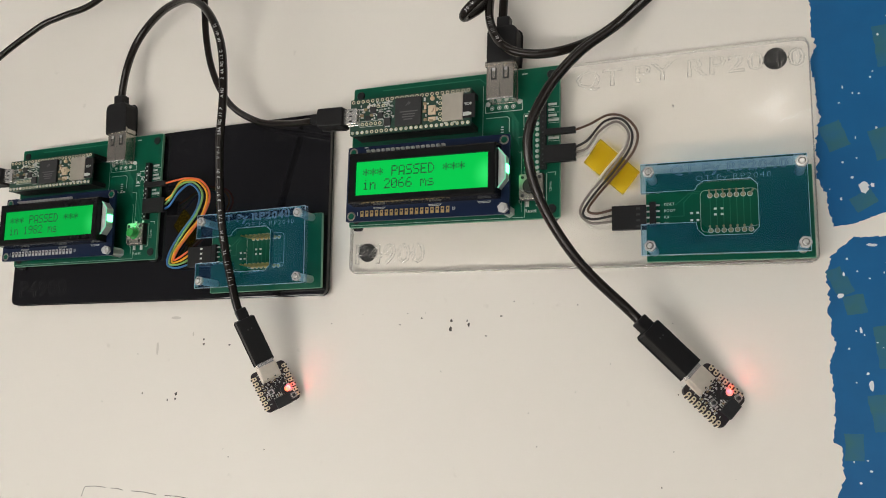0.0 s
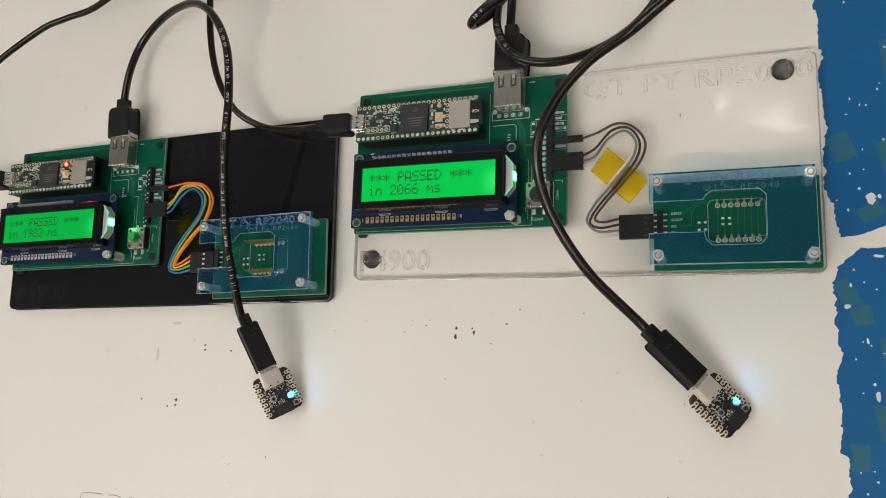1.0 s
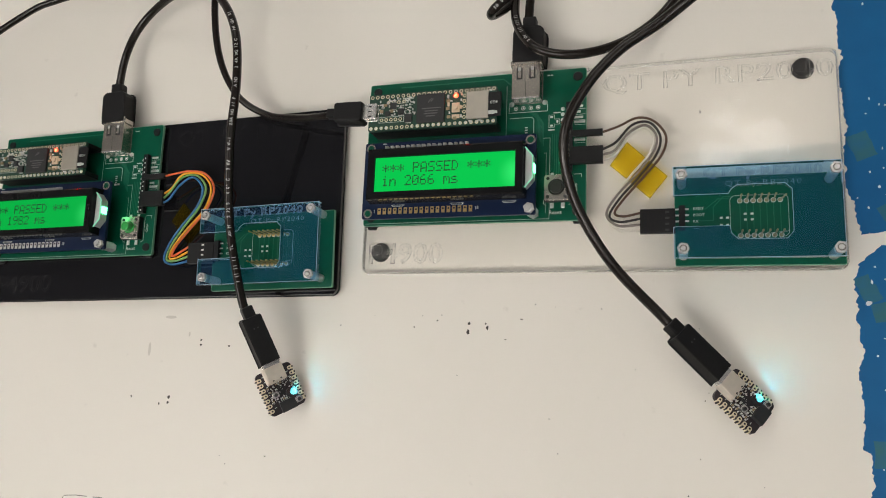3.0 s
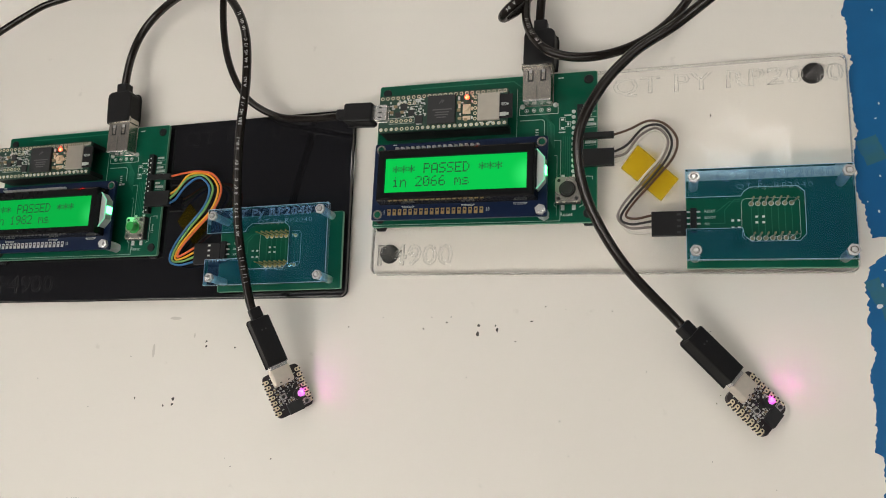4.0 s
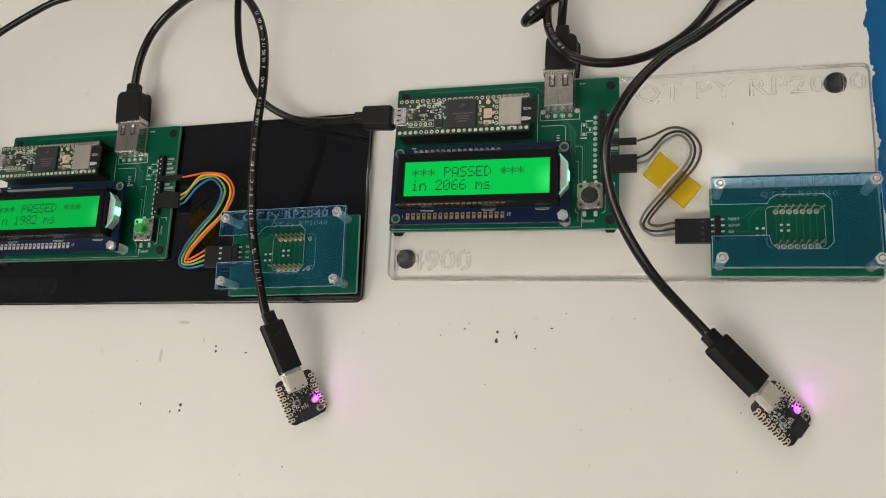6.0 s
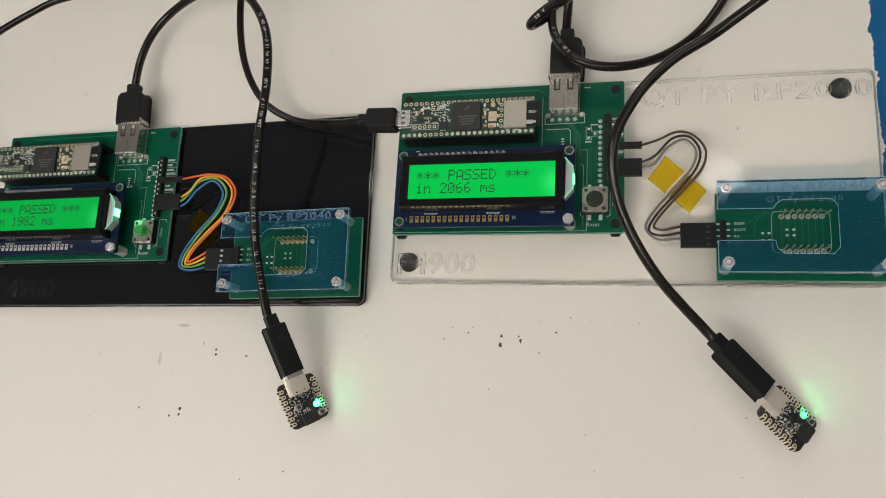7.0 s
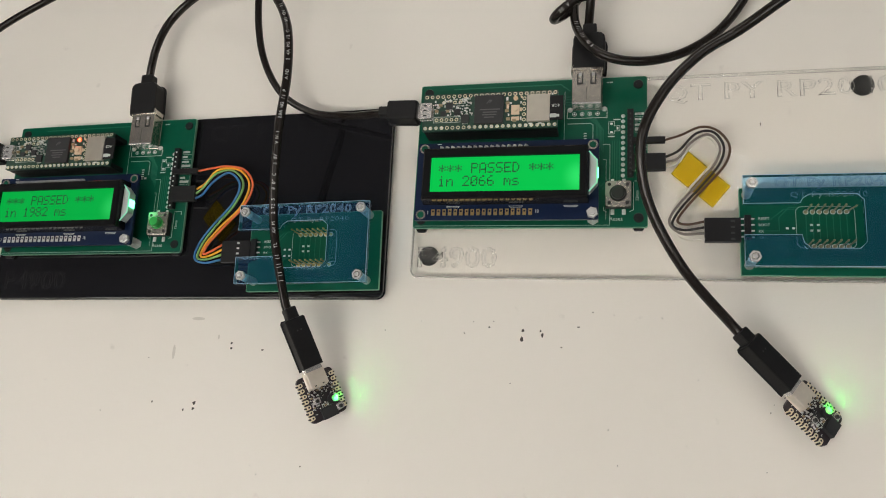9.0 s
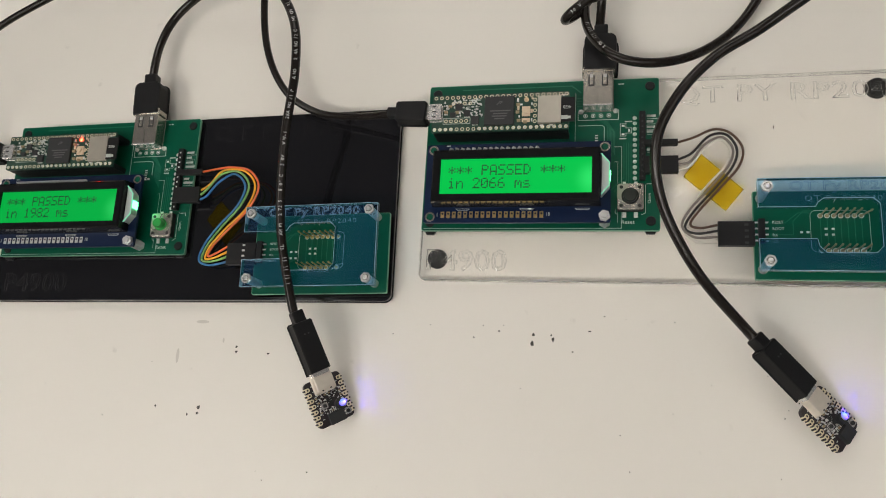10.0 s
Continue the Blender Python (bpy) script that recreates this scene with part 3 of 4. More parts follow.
    for i, y in enumerate((48.6, 46.0, 43.4, 41.2, 34.9, 32.8)):
        n = (3, 2, 3, 4, 2, 4)[i]
        for k in range(n):
            stroke(silk, [(93.2 + k * 1.05, y), (93.9 + k * 1.05, y)], 1.1, 8.2)
        stroke(silk, [(92.8, y - 1.3), (97.6, y - 1.3)], 0.14, 8.2)
    stroke(silk, [(92.6, 17.2), (96, 17.2), (96, 15.8)], 0.2, 8.2)
    # reset switch
    sw = part("reset_switch", box(BM(), 80.2, 91.2, 4.6, 16.4, 8.2, 11.4, 0.25), BLACK, t)
    part("cover_plate", prism(BM(), rounded(80.3, 91.1, 4.8, 16.2, 1.0, 3), 11.4, 11.9, 0.1), SHELL_GREY, sw, "grey steel cover")
    for x in (81.9, 89.5):
        for y in (6.4, 14.6):
            part("rivet", cyl(BM(), 0, 0, 11.9, 12.1, 0.75, 12), CHIP, sw, m=mmpose(x, y, 0))
    cap = BM()
    rad = 2.4 if left else 2.95
    cyl(cap, 85.6, 10.6, 11.9, 12.1, rad + 0.7, 32)
    top = 15.2 if left else 13.4
    cyl(cap, 85.6, 10.6, 12.1, top, rad, 32, rad - 0.1)
    cyl(cap, 85.6, 10.6, top, top + 0.25, rad - 0.1, 32, rad - 0.5)
    part("button", cap, BUTTON_GREEN_LIT if left else BUTTON_BLACK, sw, "button cap coloured as lit by the green display" if left else "black button cap", smooth=False)
    stroke(silk, [(79.4, 5.6), (79.4, 4.2), (80.6, 3.4)], 0.2, 8.2)
    stroke(silk, [(90.4, 3.4), (92.0, 4.2), (92.0, 16.6)], 0.2, 8.2)
    for x in (83.2, 88.0):
        box(tin, x - 0.8, x + 0.8, 2.0, 4.4, 8.2, 8.7, 0.15)
        box(tin, x - 0.7, x + 0.7, 16.6, 18.2, 8.2, 8.6, 0.15)
    part("solder", tin, TIN, t)
    join(silk, letters("Reset", 1.75, at(81.8, -0.6, 8.2)))
    join(silk, letters("12mm", 1.3, at(94.2, 8.2, 8.2, 90)))
    part("print", silk, SILK, t, "white printed legend")
    part("faint_print", thin, SILK_DIM, t)
    # copper runs under the green lacquer
    def run(pts, w):
        part("copper_run", stroke(BM(), pts, w, 8.2, 0.02), TRACE, t)

    for i in range(6):
        run([(62.5, 58 - i * 1.3), (66 + i * 0.3, 58 - i * 1.3), (76 + i * 0.6, 46.5 - i), (76 + i * 0.6, 36 - i)], 0.35)
    for i in range(4):
        run([(83 + i, 36), (83 + i, 20 - i), (78 + i, 15 - i)], 0.3)
    run([(10, 64.3), (60, 64.3), (64, 61)], 0.5)
    return t


def micro_board(m):
    """The plugged-in microcontroller board, 61 by 17.8 mm."""
    t = thing("microcontroller_board", "small dark green microcontroller board with black chip and card slot", "circuit board", m, "microcontroller boards")
    x0, y0 = -1.3, 38.7
    part("board", prism(BM(), rounded(x0, x0 + 61, y0, y0 + 17.8, 0.5, 2), 18.3, 19.9), PCB_DARK, t)
    for y in (y0 + 1.3, y0 + 16.5):
        part("socket_strip", box(BM(), x0 + 0.5, x0 + 60.6, y - 1.25, y + 1.25, 8.2, 16.8, 0.1), BLACK, t)
        part("pin_strip", box(BM(), x0 + 0.5, x0 + 60.6, y - 1.2, y + 1.2, 16.8, 18.3, 0.1), BLACK, t)
    ringm, hole = BM(), BM()
    ring(ringm, 0, 0, 0, 0.52, 0.86, 0.1)
    cyl(hole, 0, 0, 0, 0.06, 0.5, 10)
    me_r = part("pad", ringm, PALE, t, m=mmpose(x0 + 1.4, y0 + 16.5, 19.9))
    me_h = part("pin", hole, CHIP, t, m=mmpose(x0 + 1.4, y0 + 16.5, 19.9))
    pin = part("pin", cyl(BM(), 0, 0, 0, 0.9, 0.62, 8, 0.35), TIN, t, m=mmpose(x0 + 1.4, y0 + 1.3, 19.9))
    for i in range(24):
        x = x0 + 1.4 + i * 2.54
        if i:
            again(me_r, x, y0 + 16.5, 19.9)
            again(me_h, x, y0 + 16.5, 19.9)
        again(me_r, x, y0 + 1.3, 19.9)
        if i and i not in (4, 5, 6, 7):
            again(pin, x, y0 + 1.3, 19.9)
    for k in range(5):
        again(me_r, x0 + 6.5 + k * 2.3, y0 + 5.2, 19.9)
        again(me_r, x0 + 46.2, y0 + 4 + k * 2.54, 19.9)
    for k in range(4):
        again(me_r, x0 + 9.5 + k * 2.54, y0 + 13.6, 19.9)
    silk = BM()
    stroke(silk, [(x0 + 5.2, y0 + 3.9), (x0 + 17.4, y0 + 3.9), (x0 + 17.4, y0 + 6.6), (x0 + 5.2, y0 + 6.6), (x0 + 5.2, y0 + 3.9)], 0.2, 19.9)
    rnd = random.Random(11)
    for i in range(26):
        x, y = x0 + rnd.uniform(14, 21), y0 + rnd.choice((11.8, 12.9, 14.0, 15.0, 9.0))
        stroke(silk, [(x, y), (x + rnd.uniform(0.5, 1.2), y)], 0.45, 19.9)
    part("print", silk, SILK, t)
    part("processor", box(BM(), x0 + 24.0, x0 + 37.1, y0 + 2.4, y0 + 15.8, 19.9, 21.3, 0.15), CHIP, t, "black square processor chip")
    mark = BM()
    for y, a, b in ((8.9, 26.8, 35.4), (7.6, 28.2, 34.0), (6.4, 27.8, 33.8), (5.2, 28.8, 32.8)):
        stroke(mark, [(x0 + a, y0 + y), (x0 + b, y0 + y)], 0.5, 21.3, 0.02)
    stroke(mark, [(x0 + 29.6, y0 + 11.9), (x0 + 30.9, y0 + 13.4), (x0 + 31.7, y0 + 13.1), (x0 + 30.9, y0 + 12.3)], 0.4, 21.3, 0.02)
    part("chip_marking", mark, material("chip_marking", (0.10, 0.10, 0.10), 0.6), t)
    # memory card slot with a black card
    slot = part("card_slot", box(BM(), x0 + 47.6, x0 + 57.6, y0 + 2.6, y0 + 15.2, 19.9, 21.5, 0.2), SLOT_STEEL, t, "steel memory card slot")
    part("card", box(BM(), x0 + 57.4, x0 + 63.4, y0 + 3.2, y0 + 14.4, 20.2, 21.0, 0.1), BLACK, slot, "black memory card")
    cs = letters("4GB", 1.4, at(x0 + 59.4, y0 + 9.2, 21.0, 180, 1.0))
    bmesh.ops.translate(cs, verts=cs.verts, vec=(2.6, 1.2, 0))
    stroke(cs, [(x0 + 58.6, y0 + 5), (x0 + 59.6, y0 + 5)], 1.8, 21.0, 0.03)
    stroke(cs, [(x0 + 60.3, y0 + 5), (x0 + 61.2, y0 + 5)], 1.2, 21.0, 0.03)
    part("card_print", cs, SILK, slot)
    # micro socket at the end
    s = part("micro_socket", prism(BM(), rounded(x0 - 1.3, x0 + 4.6, y0 + 5.2, y0 + 12.8, 0.5, 2), 19.9, 22.4, 0.25), STEEL, t, "steel micro socket")
    for y in (6.6, 9.0, 11.4):
        part("socket_slot", box(BM(), x0 + 0.6, x0 + 2.2, y0 + y - 0.3, y0 + y + 0.3, 22.38, 22.44), CHIP, s)
    small = BM()
    for i in range(70):
        x, y = x0 + rnd.uniform(5.2, 22.6), y0 + rnd.uniform(7.2, 15.6)
        w, h = rnd.choice(((0.9, 0.5), (0.5, 0.9), (1.0, 0.6), (0.5, 0.5)))
        box(small, x - w / 2, x + w / 2, y - h / 2, y + h / 2, 19.9, 20.4)
    tagged(part("small_components", small, TIN, t), kind="stuff")
    # parts beside the card slot, and legs round the small chips
    for x, y, w, h, mat in ((38.6, 14.2, 0.9, 1.6, TIN), (40.2, 12.0, 1.0, 0.6, TIN), (44.8, 12.2, 0.6, 1.0, TIN), (39.4, 6.4, 0.6, 1.0, TIN), (44.9, 4.6, 0.6, 1.4, TIN),
                            (38.9, 10.4, 1.0, 1.8, CREAM), (44.8, 8.8, 0.9, 1.6, CREAM), (45.0, 14.8, 0.8, 0.8, CREAM), (58.6, 15.6, 0.7, 0.7, TIN), (49.2, 1.9, 1.6, 0.5, TIN), (53.4, 1.9, 1.6, 0.5, TIN)):
        part("component", box(BM(), x0 + x - w / 2, x0 + x + w / 2, y0 + y - h / 2, y0 + y + h / 2, 19.9, 20.5, 0.08), mat, t)
    legs = BM()
    for x, y, w, h in ((12.3, 11.6, 3.0, 3.0), (16.0, 8.6, 2.8, 2.8), (19.8, 5.2, 3.4, 3.8)):
        for k in range(5):
            d = (k - 2) * 0.55
            box(legs, x0 + x + d - 0.14, x0 + x + d + 0.14, y0 + y - h / 2 - 0.45, y0 + y + h / 2 + 0.45, 19.9, 20.1)
    tagged(part("chip_legs", legs, TIN, t), kind="stuff")
    for x, y in ((6.4, 9.4), (8.2, 12.2), (11.5, 9.2), (39.2, 4.4), (42.0, 3.6), (38.6, 8.4), (38.8, 12)):
        part("capacitor", box(BM(), x0 + x - 0.8, x0 + x + 0.8, y0 + y - 0.6, y0 + y + 0.6, 19.9, 20.8, 0.1), TANTAL, t)
    for x, y, w, h in ((12.3, 11.6, 3.0, 3.0), (16.0, 8.6, 2.8, 2.8), (19.8, 5.2, 3.4, 3.8), (9.6, 8.0, 2.6, 2.2)):
        part("small_chip", box(BM(), x0 + x - w / 2, x0 + x + w / 2, y0 + y - h / 2, y0 + y + h / 2, 19.9, 20.9, 0.1), CHIP, t)
    part("push_button", box(cyl(BM(), x0 + 42.4, y0 + 8.6, 20.9, 22.0, 1.2, 14), x0 + 40.6, x0 + 44.2, y0 + 6.4, y0 + 10.8, 19.9, 20.9, 0.15), CREAM, t, "tiny cream push button")
    part("resistor", box(BM(), x0 + 40.6, x0 + 44.2, y0 + 3.6, y0 + 5.4, 19.9, 20.4, 0.1), CREAM, t)
    # the blinking lamp: a round bead on its side, lit over one half
    bead = BM()
    bmesh.ops.create_uvsphere(bead, u_segments=16, v_segments=12, radius=1.1)
    led = part("indicator_lamp", bead, BLINK, t, "small red indicator lamp", smooth=True, m=mmpose(x0 + 42.4, y0 + 14.2, 20.3))
    return t, led


GLYPH = {"*": "00:04:15:0e:15:04:00", "P": "1e:11:11:1e:10:10:10", "A": "0e:11:11:11:1f:11:11", "S": "0f:10:10:0e:01:01:1e", "E": "1f:10:10:1e:10:10:1f",
         "D": "1c:12:11:11:11:12:1c", "i": "04:00:0c:04:04:04:0e", "n": "00:00:16:19:11:11:11", "2": "0e:11:01:02:04:08:1f", "0": "0e:11:13:15:19:11:0e",
         "6": "06:08:10:1e:11:11:0e", "1": "04:0c:04:04:04:04:0e", "9": "0e:11:11:0f:01:02:0c", "8": "0e:11:11:0e:11:11:0e", "m": "00:00:1a:15:15:11:11",
         "s": "00:00:0e:10:0e:01:1e", " ": "00:00:00:00:00:00:00"}


def lcd_module(m, lines, left):
    t = thing("lcd_module", "two-line display module glowing green with dark letters", "display", m, "display modules")
    part("board", prism(BM(), rounded(-2.9, 77.6, -2.6, 33.6, 0.8, 3), 16.0, 17.6), LCD_BLUE, t)
    # black bezel with the window cut through
    bm = BM()
    outer, inner = (1.0, 73.7, 4.4, 28.9), (5.2, 69.9, 8.2, 24.2)
    o0 = [bm.verts.new((x, y, 17.6)) for x, y in ((outer[0], outer[2]), (outer[1], outer[2]), (outer[1], outer[3]), (outer[0], outer[3]))]
    o1 = [bm.verts.new((x, y, 24.4)) for x, y in ((outer[0] + .5, outer[2] + .5), (outer[1] - .5, outer[2] + .5), (outer[1] - .5, outer[3] - .5), (outer[0] + .5, outer[3] - .5))]
    o2 = [bm.verts.new((x, y, 25.0)) for x, y in ((outer[0] + 1.2, outer[2] + 1.2), (outer[1] - 1.2, outer[2] + 1.2), (outer[1] - 1.2, outer[3] - 1.2), (outer[0] + 1.2, outer[3] - 1.2))]
    i1 = [bm.verts.new((x, y, 24.9)) for x, y in ((inner[0], inner[2]), (inner[1], inner[2]), (inner[1], inner[3]), (inner[0], inner[3]))]
    i0 = [bm.verts.new((x, y, 23.8)) for x, y in ((inner[0], inner[2]), (inner[1], inner[2]), (inner[1], inner[3]), (inner[0], inner[3]))]
    for a, b in ((o0, o1), (o1, o2), (o2, i1), (i1, i0)):
        for i in range(4):
            j = (i + 1) % 4
            bm.faces.new((a[i], a[j], b[j], b[i]))
    part("bezel", bm, BEZEL, t, "black metal bezel")
    g = part("display_glass", box(BM(), 5.2, 69.9, 8.2, 24.2, 23.2, 24.0), LCD_GLOW_OBLIQUE if left else LCD_GLOW, t, "green backlit display")
    dots = BM()
    for row, text in enumerate(lines):
        for col, ch in enumerate(text):
            for j, code in enumerate(GLYPH[ch].split(":")):
                for i in range(5):
                    if int(code, 16) >> (4 - i) & 1:
                        x = 9.0 + col * 3.62 + i * 0.62
                        y = 21.2 - row * 5.9 - j * 0.69
                        box(dots, x - 0.28, x + 0.28, y - 0.31, y + 0.31, 24.0, 24.03)
    part("display_text", dots, LCD_DOT, g, "dark dot-matrix text")
    pads = BM()
    box(pads, -0.8, 0.8, -1.5, 1.4, 0, 0.12)
    first = part("pad", pads, GOLD if not left else TIN, t, m=mmpose(5.6, 1.0, 17.6))
    hole = part("hole", cyl(BM(), 0, 0, 0, 0.05, 0.45, 10), CHIP, t, m=mmpose(5.6, 1.4, 17.72))
    bump = part("solder_bump", cyl(cyl(BM(), 0, 0, 0, 1.1, 1.05, 12, 0.7), 0, 0, 1.1, 2.2, 0.5, 10, 0.35), TIN, t, m=mmpose(8.0, 31.0, 17.6))
    for i in range(1, 18):
        again(first, 5.6 + i * 2.54, 1.0, 17.6)
        again(hole, 5.6 + i * 2.54, 1.4, 17.72)
        if i < 16:
            again(bump, 8.0 + i * 2.54, 31.0, 17.6)
    part("header_strip", box(BM(), 6.6, 47.8, 29.8, 32.2, 8.2, 16.0, 0.1), BLACK, t)
    for x, y in ((0, 0), (0, 31), (75, 31)):
        rg = BM()
        ring(rg, 0, 0, 0, 1.45, 2.2, 0.12, 24)
        part("mount_hole", rg, SHELL_GREY, t, m=mmpose(x, y, 17.6))
        part("hole", cyl(BM(), 0, 0, 0, 0.06, 1.5, 18), PCB, t, m=mmpose(x, y, 17.6))
    # screw, nut and clear spacer at one corner
    scr = BM()
    cyl(scr, 0, 0, 17.6, 19.4, 2.45, 6, turn=15)
    ring(scr, 0, 0, 19.4, 1.5, 1.9, 0.1, 16)
    cyl(scr, 0, 0, 19.6, 20.6, 1.4, 16)
    part("screw_nut", scr, NUT, t, m=mmpose(75, 0, 0))
    part("spacer", cyl(BM(), 0, 0, 8.2, 16.0, 2.6, 6), NYLON, t, m=mmpose(75, 0, 0)).visible_shadow = False
    for x in (14.5, 42.5, 66.0):
        part("bezel_tab", stroke(BM(), [(x - 3, 3.6), (x - 2.4, 3.0), (x + 2.4, 3.0), (x + 3, 3.6), (x - 3, 3.6)], 0.22, 17.6), SILK, t)
    part("print", letters("1", 1.7, at(2.6, 0.2, 17.6)), SILK, t)
    part("print", letters("18", 1.6, at(50.6, 0.4, 17.6, 0, 0.8)), SILK, t)
    part("print", stroke(BM(), [(6, 33.0), (7.5, 33.0)], 0.4, 17.6), SILK, t)
    # side of the backlight: white wedge with its bright lamp
    wedge = [(73.8, 8.4), (77.0, 12.2), (77.0, 22.2), (73.8, 26.0)]
    w = part("backlight_wedge", prism(BM(), wedge, 17.7, 22.2, 0.2), DIFFUSER, t, "white plastic backlight end")
    # plastic rim that emits by itself, in place of light leaking from the lamp
    rim = BM()
    stroke(rim, wedge, 0.5, 22.2, 0.3)
    part("glow_rim", rim, glowing("glow_rim", (0.35, 1.0, 0.66), 0.75) if not left else bpy.data.materials["glow_rim"], w)
    part("lamp", box(BM(), 76.9, 77.6, 15.4, 19.0, 18.0, 21.6, 0.1), LED_GREEN, w, "glowing green lamp")
    return t


def adapter(m, left):
    """The target adapter: green board with spring pins, and its blue cover."""
    t = thing("adapter_board", "green adapter circuit board with spring pins under a blue cover", "circuit board", m, "adapter boards")
    part("board", prism(BM(), rounded(134.8, 200.0 if left else 198.5, -24.4, 12.9, 0.6, 3), 7.4, 9.0), PCB, t)
    board_side(rounded(134.8, 200.0 if left else 198.5, -24.4, 12.9, 0.6, 3), 7.4, 9.0, t)
    for x, y in ((137.7, 9.9), (193.9, 10.2), (193.9, -20.7), (137.9, -20.2)):
        part("spacer", cyl(BM(), 0, 0, 5.0, 7.4, 2.8, 6), BLACK, t, m=mmpose(x, y, 0))
    silk, tin = BM(), BM()
    join(silk, letters("QT Py RP2040", 2.3, at(154.6, 8.8, 9.0, 0, 1.25), spacing=1.2, thin=0.035))
    stroke(silk, rounded(156.5, 178.5, -12.8, 4.6, 2.2, 4) + [(178.5, -10.6)], 0.15, 9.0)
    join(silk, letters("RESET", 1.15, at(142.0, -0.9, 9.0)))
    join(silk, letters("BOOT", 1.15, at(142.0, -3.6, 9.0)))
    join(silk, letters("RX", 1.15, at(142.0, -6.3, 9.0)))
    join(silk, letters("TX", 1.15, at(142.0, -9.0, 9.0)))
    part("print", silk, SILK, t, "white printed legend")
    for i in range(4):
        part("header_pin", box(BM(), 134.2, 140.4, -1.0 - i * 2.54, -0.4 - i * 2.54, 9.6, 10.2), TIN, t)
    part("header_body", box(BM(), 136.4, 138.9, -9.6, 0.6, 9.0, 11.5, 0.1), BLACK, t)
    for x, y in ((153, -4.6), (155.4, -4.6), (153, -7.6), (155.4, -7.6), (162.2, -3.2), (164.8, -3.2), (162.2, -5.6), (164.8, -5.6)):
        box(tin, x - 0.55, x + 0.55, y - 0.42, y + 0.42, 9.0, 9.4, 0.1)
    part("solder", tin, TIN, t)
    pinm = BM()
    cyl(pinm, 0, 0, 0, 0.5, 0.85, 12, 0.6)
    cyl(pinm, 0, 0, 0.5, 9.6, 0.32, 10)
    cyl(pinm, 0, 0, 9.6, 10.6, 0.45, 10, 0.35)
    # left pins coloured gold for the reflection that lights them, right ones duller
    p0 = part("spring_pin", pinm, GOLD if left else PIN_BRASS, t, m=mmpose(160.3, 2.3, 9.0))
    pad = BM()
    ring(pad, 0, 0, 0, 0.4, 1.05, 0.12)
    q0 = part("pad", pad, TIN, t, m=mmpose(160.3, 2.3, 9.0))
    for i in range(7):
        for y in (2.3, -12.2):
            if i or y < 0:
                again(q0, 160.3 + i * 2.54, y, 9.0)
                pin = again(p0, 160.3 + i * 2.54, y, 9.0)
                if i == 6 and y > 0 and not left:
                    pin.matrix_basis = mmpose(160.3 + i * 2.54, y, 9.0, 3, 6, 0)
    for i in range(7):
        part("copper_run", stroke(BM(), [(160.3 + i * 2.54, 1.2), (160.3 + i * 2.54, -11.1)], 0.28, 9.0, 0.02), TRACE, t)
    part("copper_run", stroke(BM(), [(141, -0.6), (147, -0.6), (152, 3.6), (156, 3.6)], 0.3, 9.0, 0.02), TRACE, t)
    part("copper_run", stroke(BM(), [(141, -5.6), (150, -5.6), (150, 0), (154, 4.4), (160, 4.4)], 0.3, 9.0, 0.02), TRACE, t)
    # cover
    dz = -2.6 if left else 0.0
    c = thing("acrylic_cover", "transparent blue acrylic cover plate held by four steel nuts", "cover plate", m @ mmpose(0.3 if left else 0, 0.6 if left else 0, dz), "cover plates")
    far = 197.4 if left else 195.8
    o = [(134.4, -23.7), (far, -23.7), (far, 13.5), (134.4, 13.5), (134.4, 1.7), (155.2, 1.7), (156.2, 3.6), (158.6, 5.2), (175.8, 5.2), (178.2, 2.8), (178.2, -14.0), (175.8, -16.6), (158.4, -16.6), (156.0, -14.2), (155.4, -11.2), (134.4, -11.2)]
    part("cover", prism(BM(), o, 21.0, 24.0), BLUE_ACRYLIC, c)
    lip = BM()
    stroke(lip, o + o[:1], 0.16, 23.85, 0.16)
    part("cut_edge", lip, BLUE_EDGE, c, "pale cut edge")
    part("lettering", letters("QT Py RP2040", 3.6, at(145.8, 8.6, 24.02, 0, 1.28), 0.11, spacing=1.1), ENGRAVED, c, "engraved lettering")
    for x, y in ((137.7, 9.9), (193.9, 10.2), (193.9, -20.7), (137.9, -20.2)):
        sp = part("clear_spacer", cyl(BM(), 0, 0, 9.0 - dz, 21.0, 1.9, 16), NYLON, c, m=mmpose(x, y, 0))
        sp.visible_shadow = False
        nut = BM()
        cyl(nut, 0, 0, 24.0, 25.8, 2.45, 6, turn=20)
        bmesh.ops.bevel(nut, geom=nut.edges[:], offset=0.25, segments=1, affect="EDGES")
        n = part("nut", nut, NUT, c, m=mmpose(x, y, 0))
        tip = BM()
        cyl(tip, 0, 0, 25.8, 26.6, 1.1, 16, 0.8)
        part("screw_tip", tip, NUT, n)
        part("thread_gap", ring(BM(), 0, 0, 25.8, 1.12, 1.4, 0.05, 18), SHELL_GREY, n)
    return t, c


def jumper(m, left):
    """Jumper wires from the pin socket to the adapter."""
    w = thing("jumper_wires", "rainbow jumper wires with black connector housings" if left else "brown, black, white and grey jumper wires with black connector housings", "wires", m, "jumper wires")
    h1 = part("housing", box(BM(), 91.2, 105.5, 21.0, 28.7, 9.0, 11.6, 0.15) if not left else box(BM(), 90.0, 104.2, 21.6, 29.4, 9.2, 12.0, 0.15), BLACK, w, "black connector housing")
    h2 = part("housing", box(BM(), 91.2, 105.4, 33.7, 36.3, 9.0, 11.6, 0.15) if not left else box(BM(), 90.0, 104.0, 36.0, 38.6, 9.2, 11.8, 0.15), BLACK, w, "black single housing")
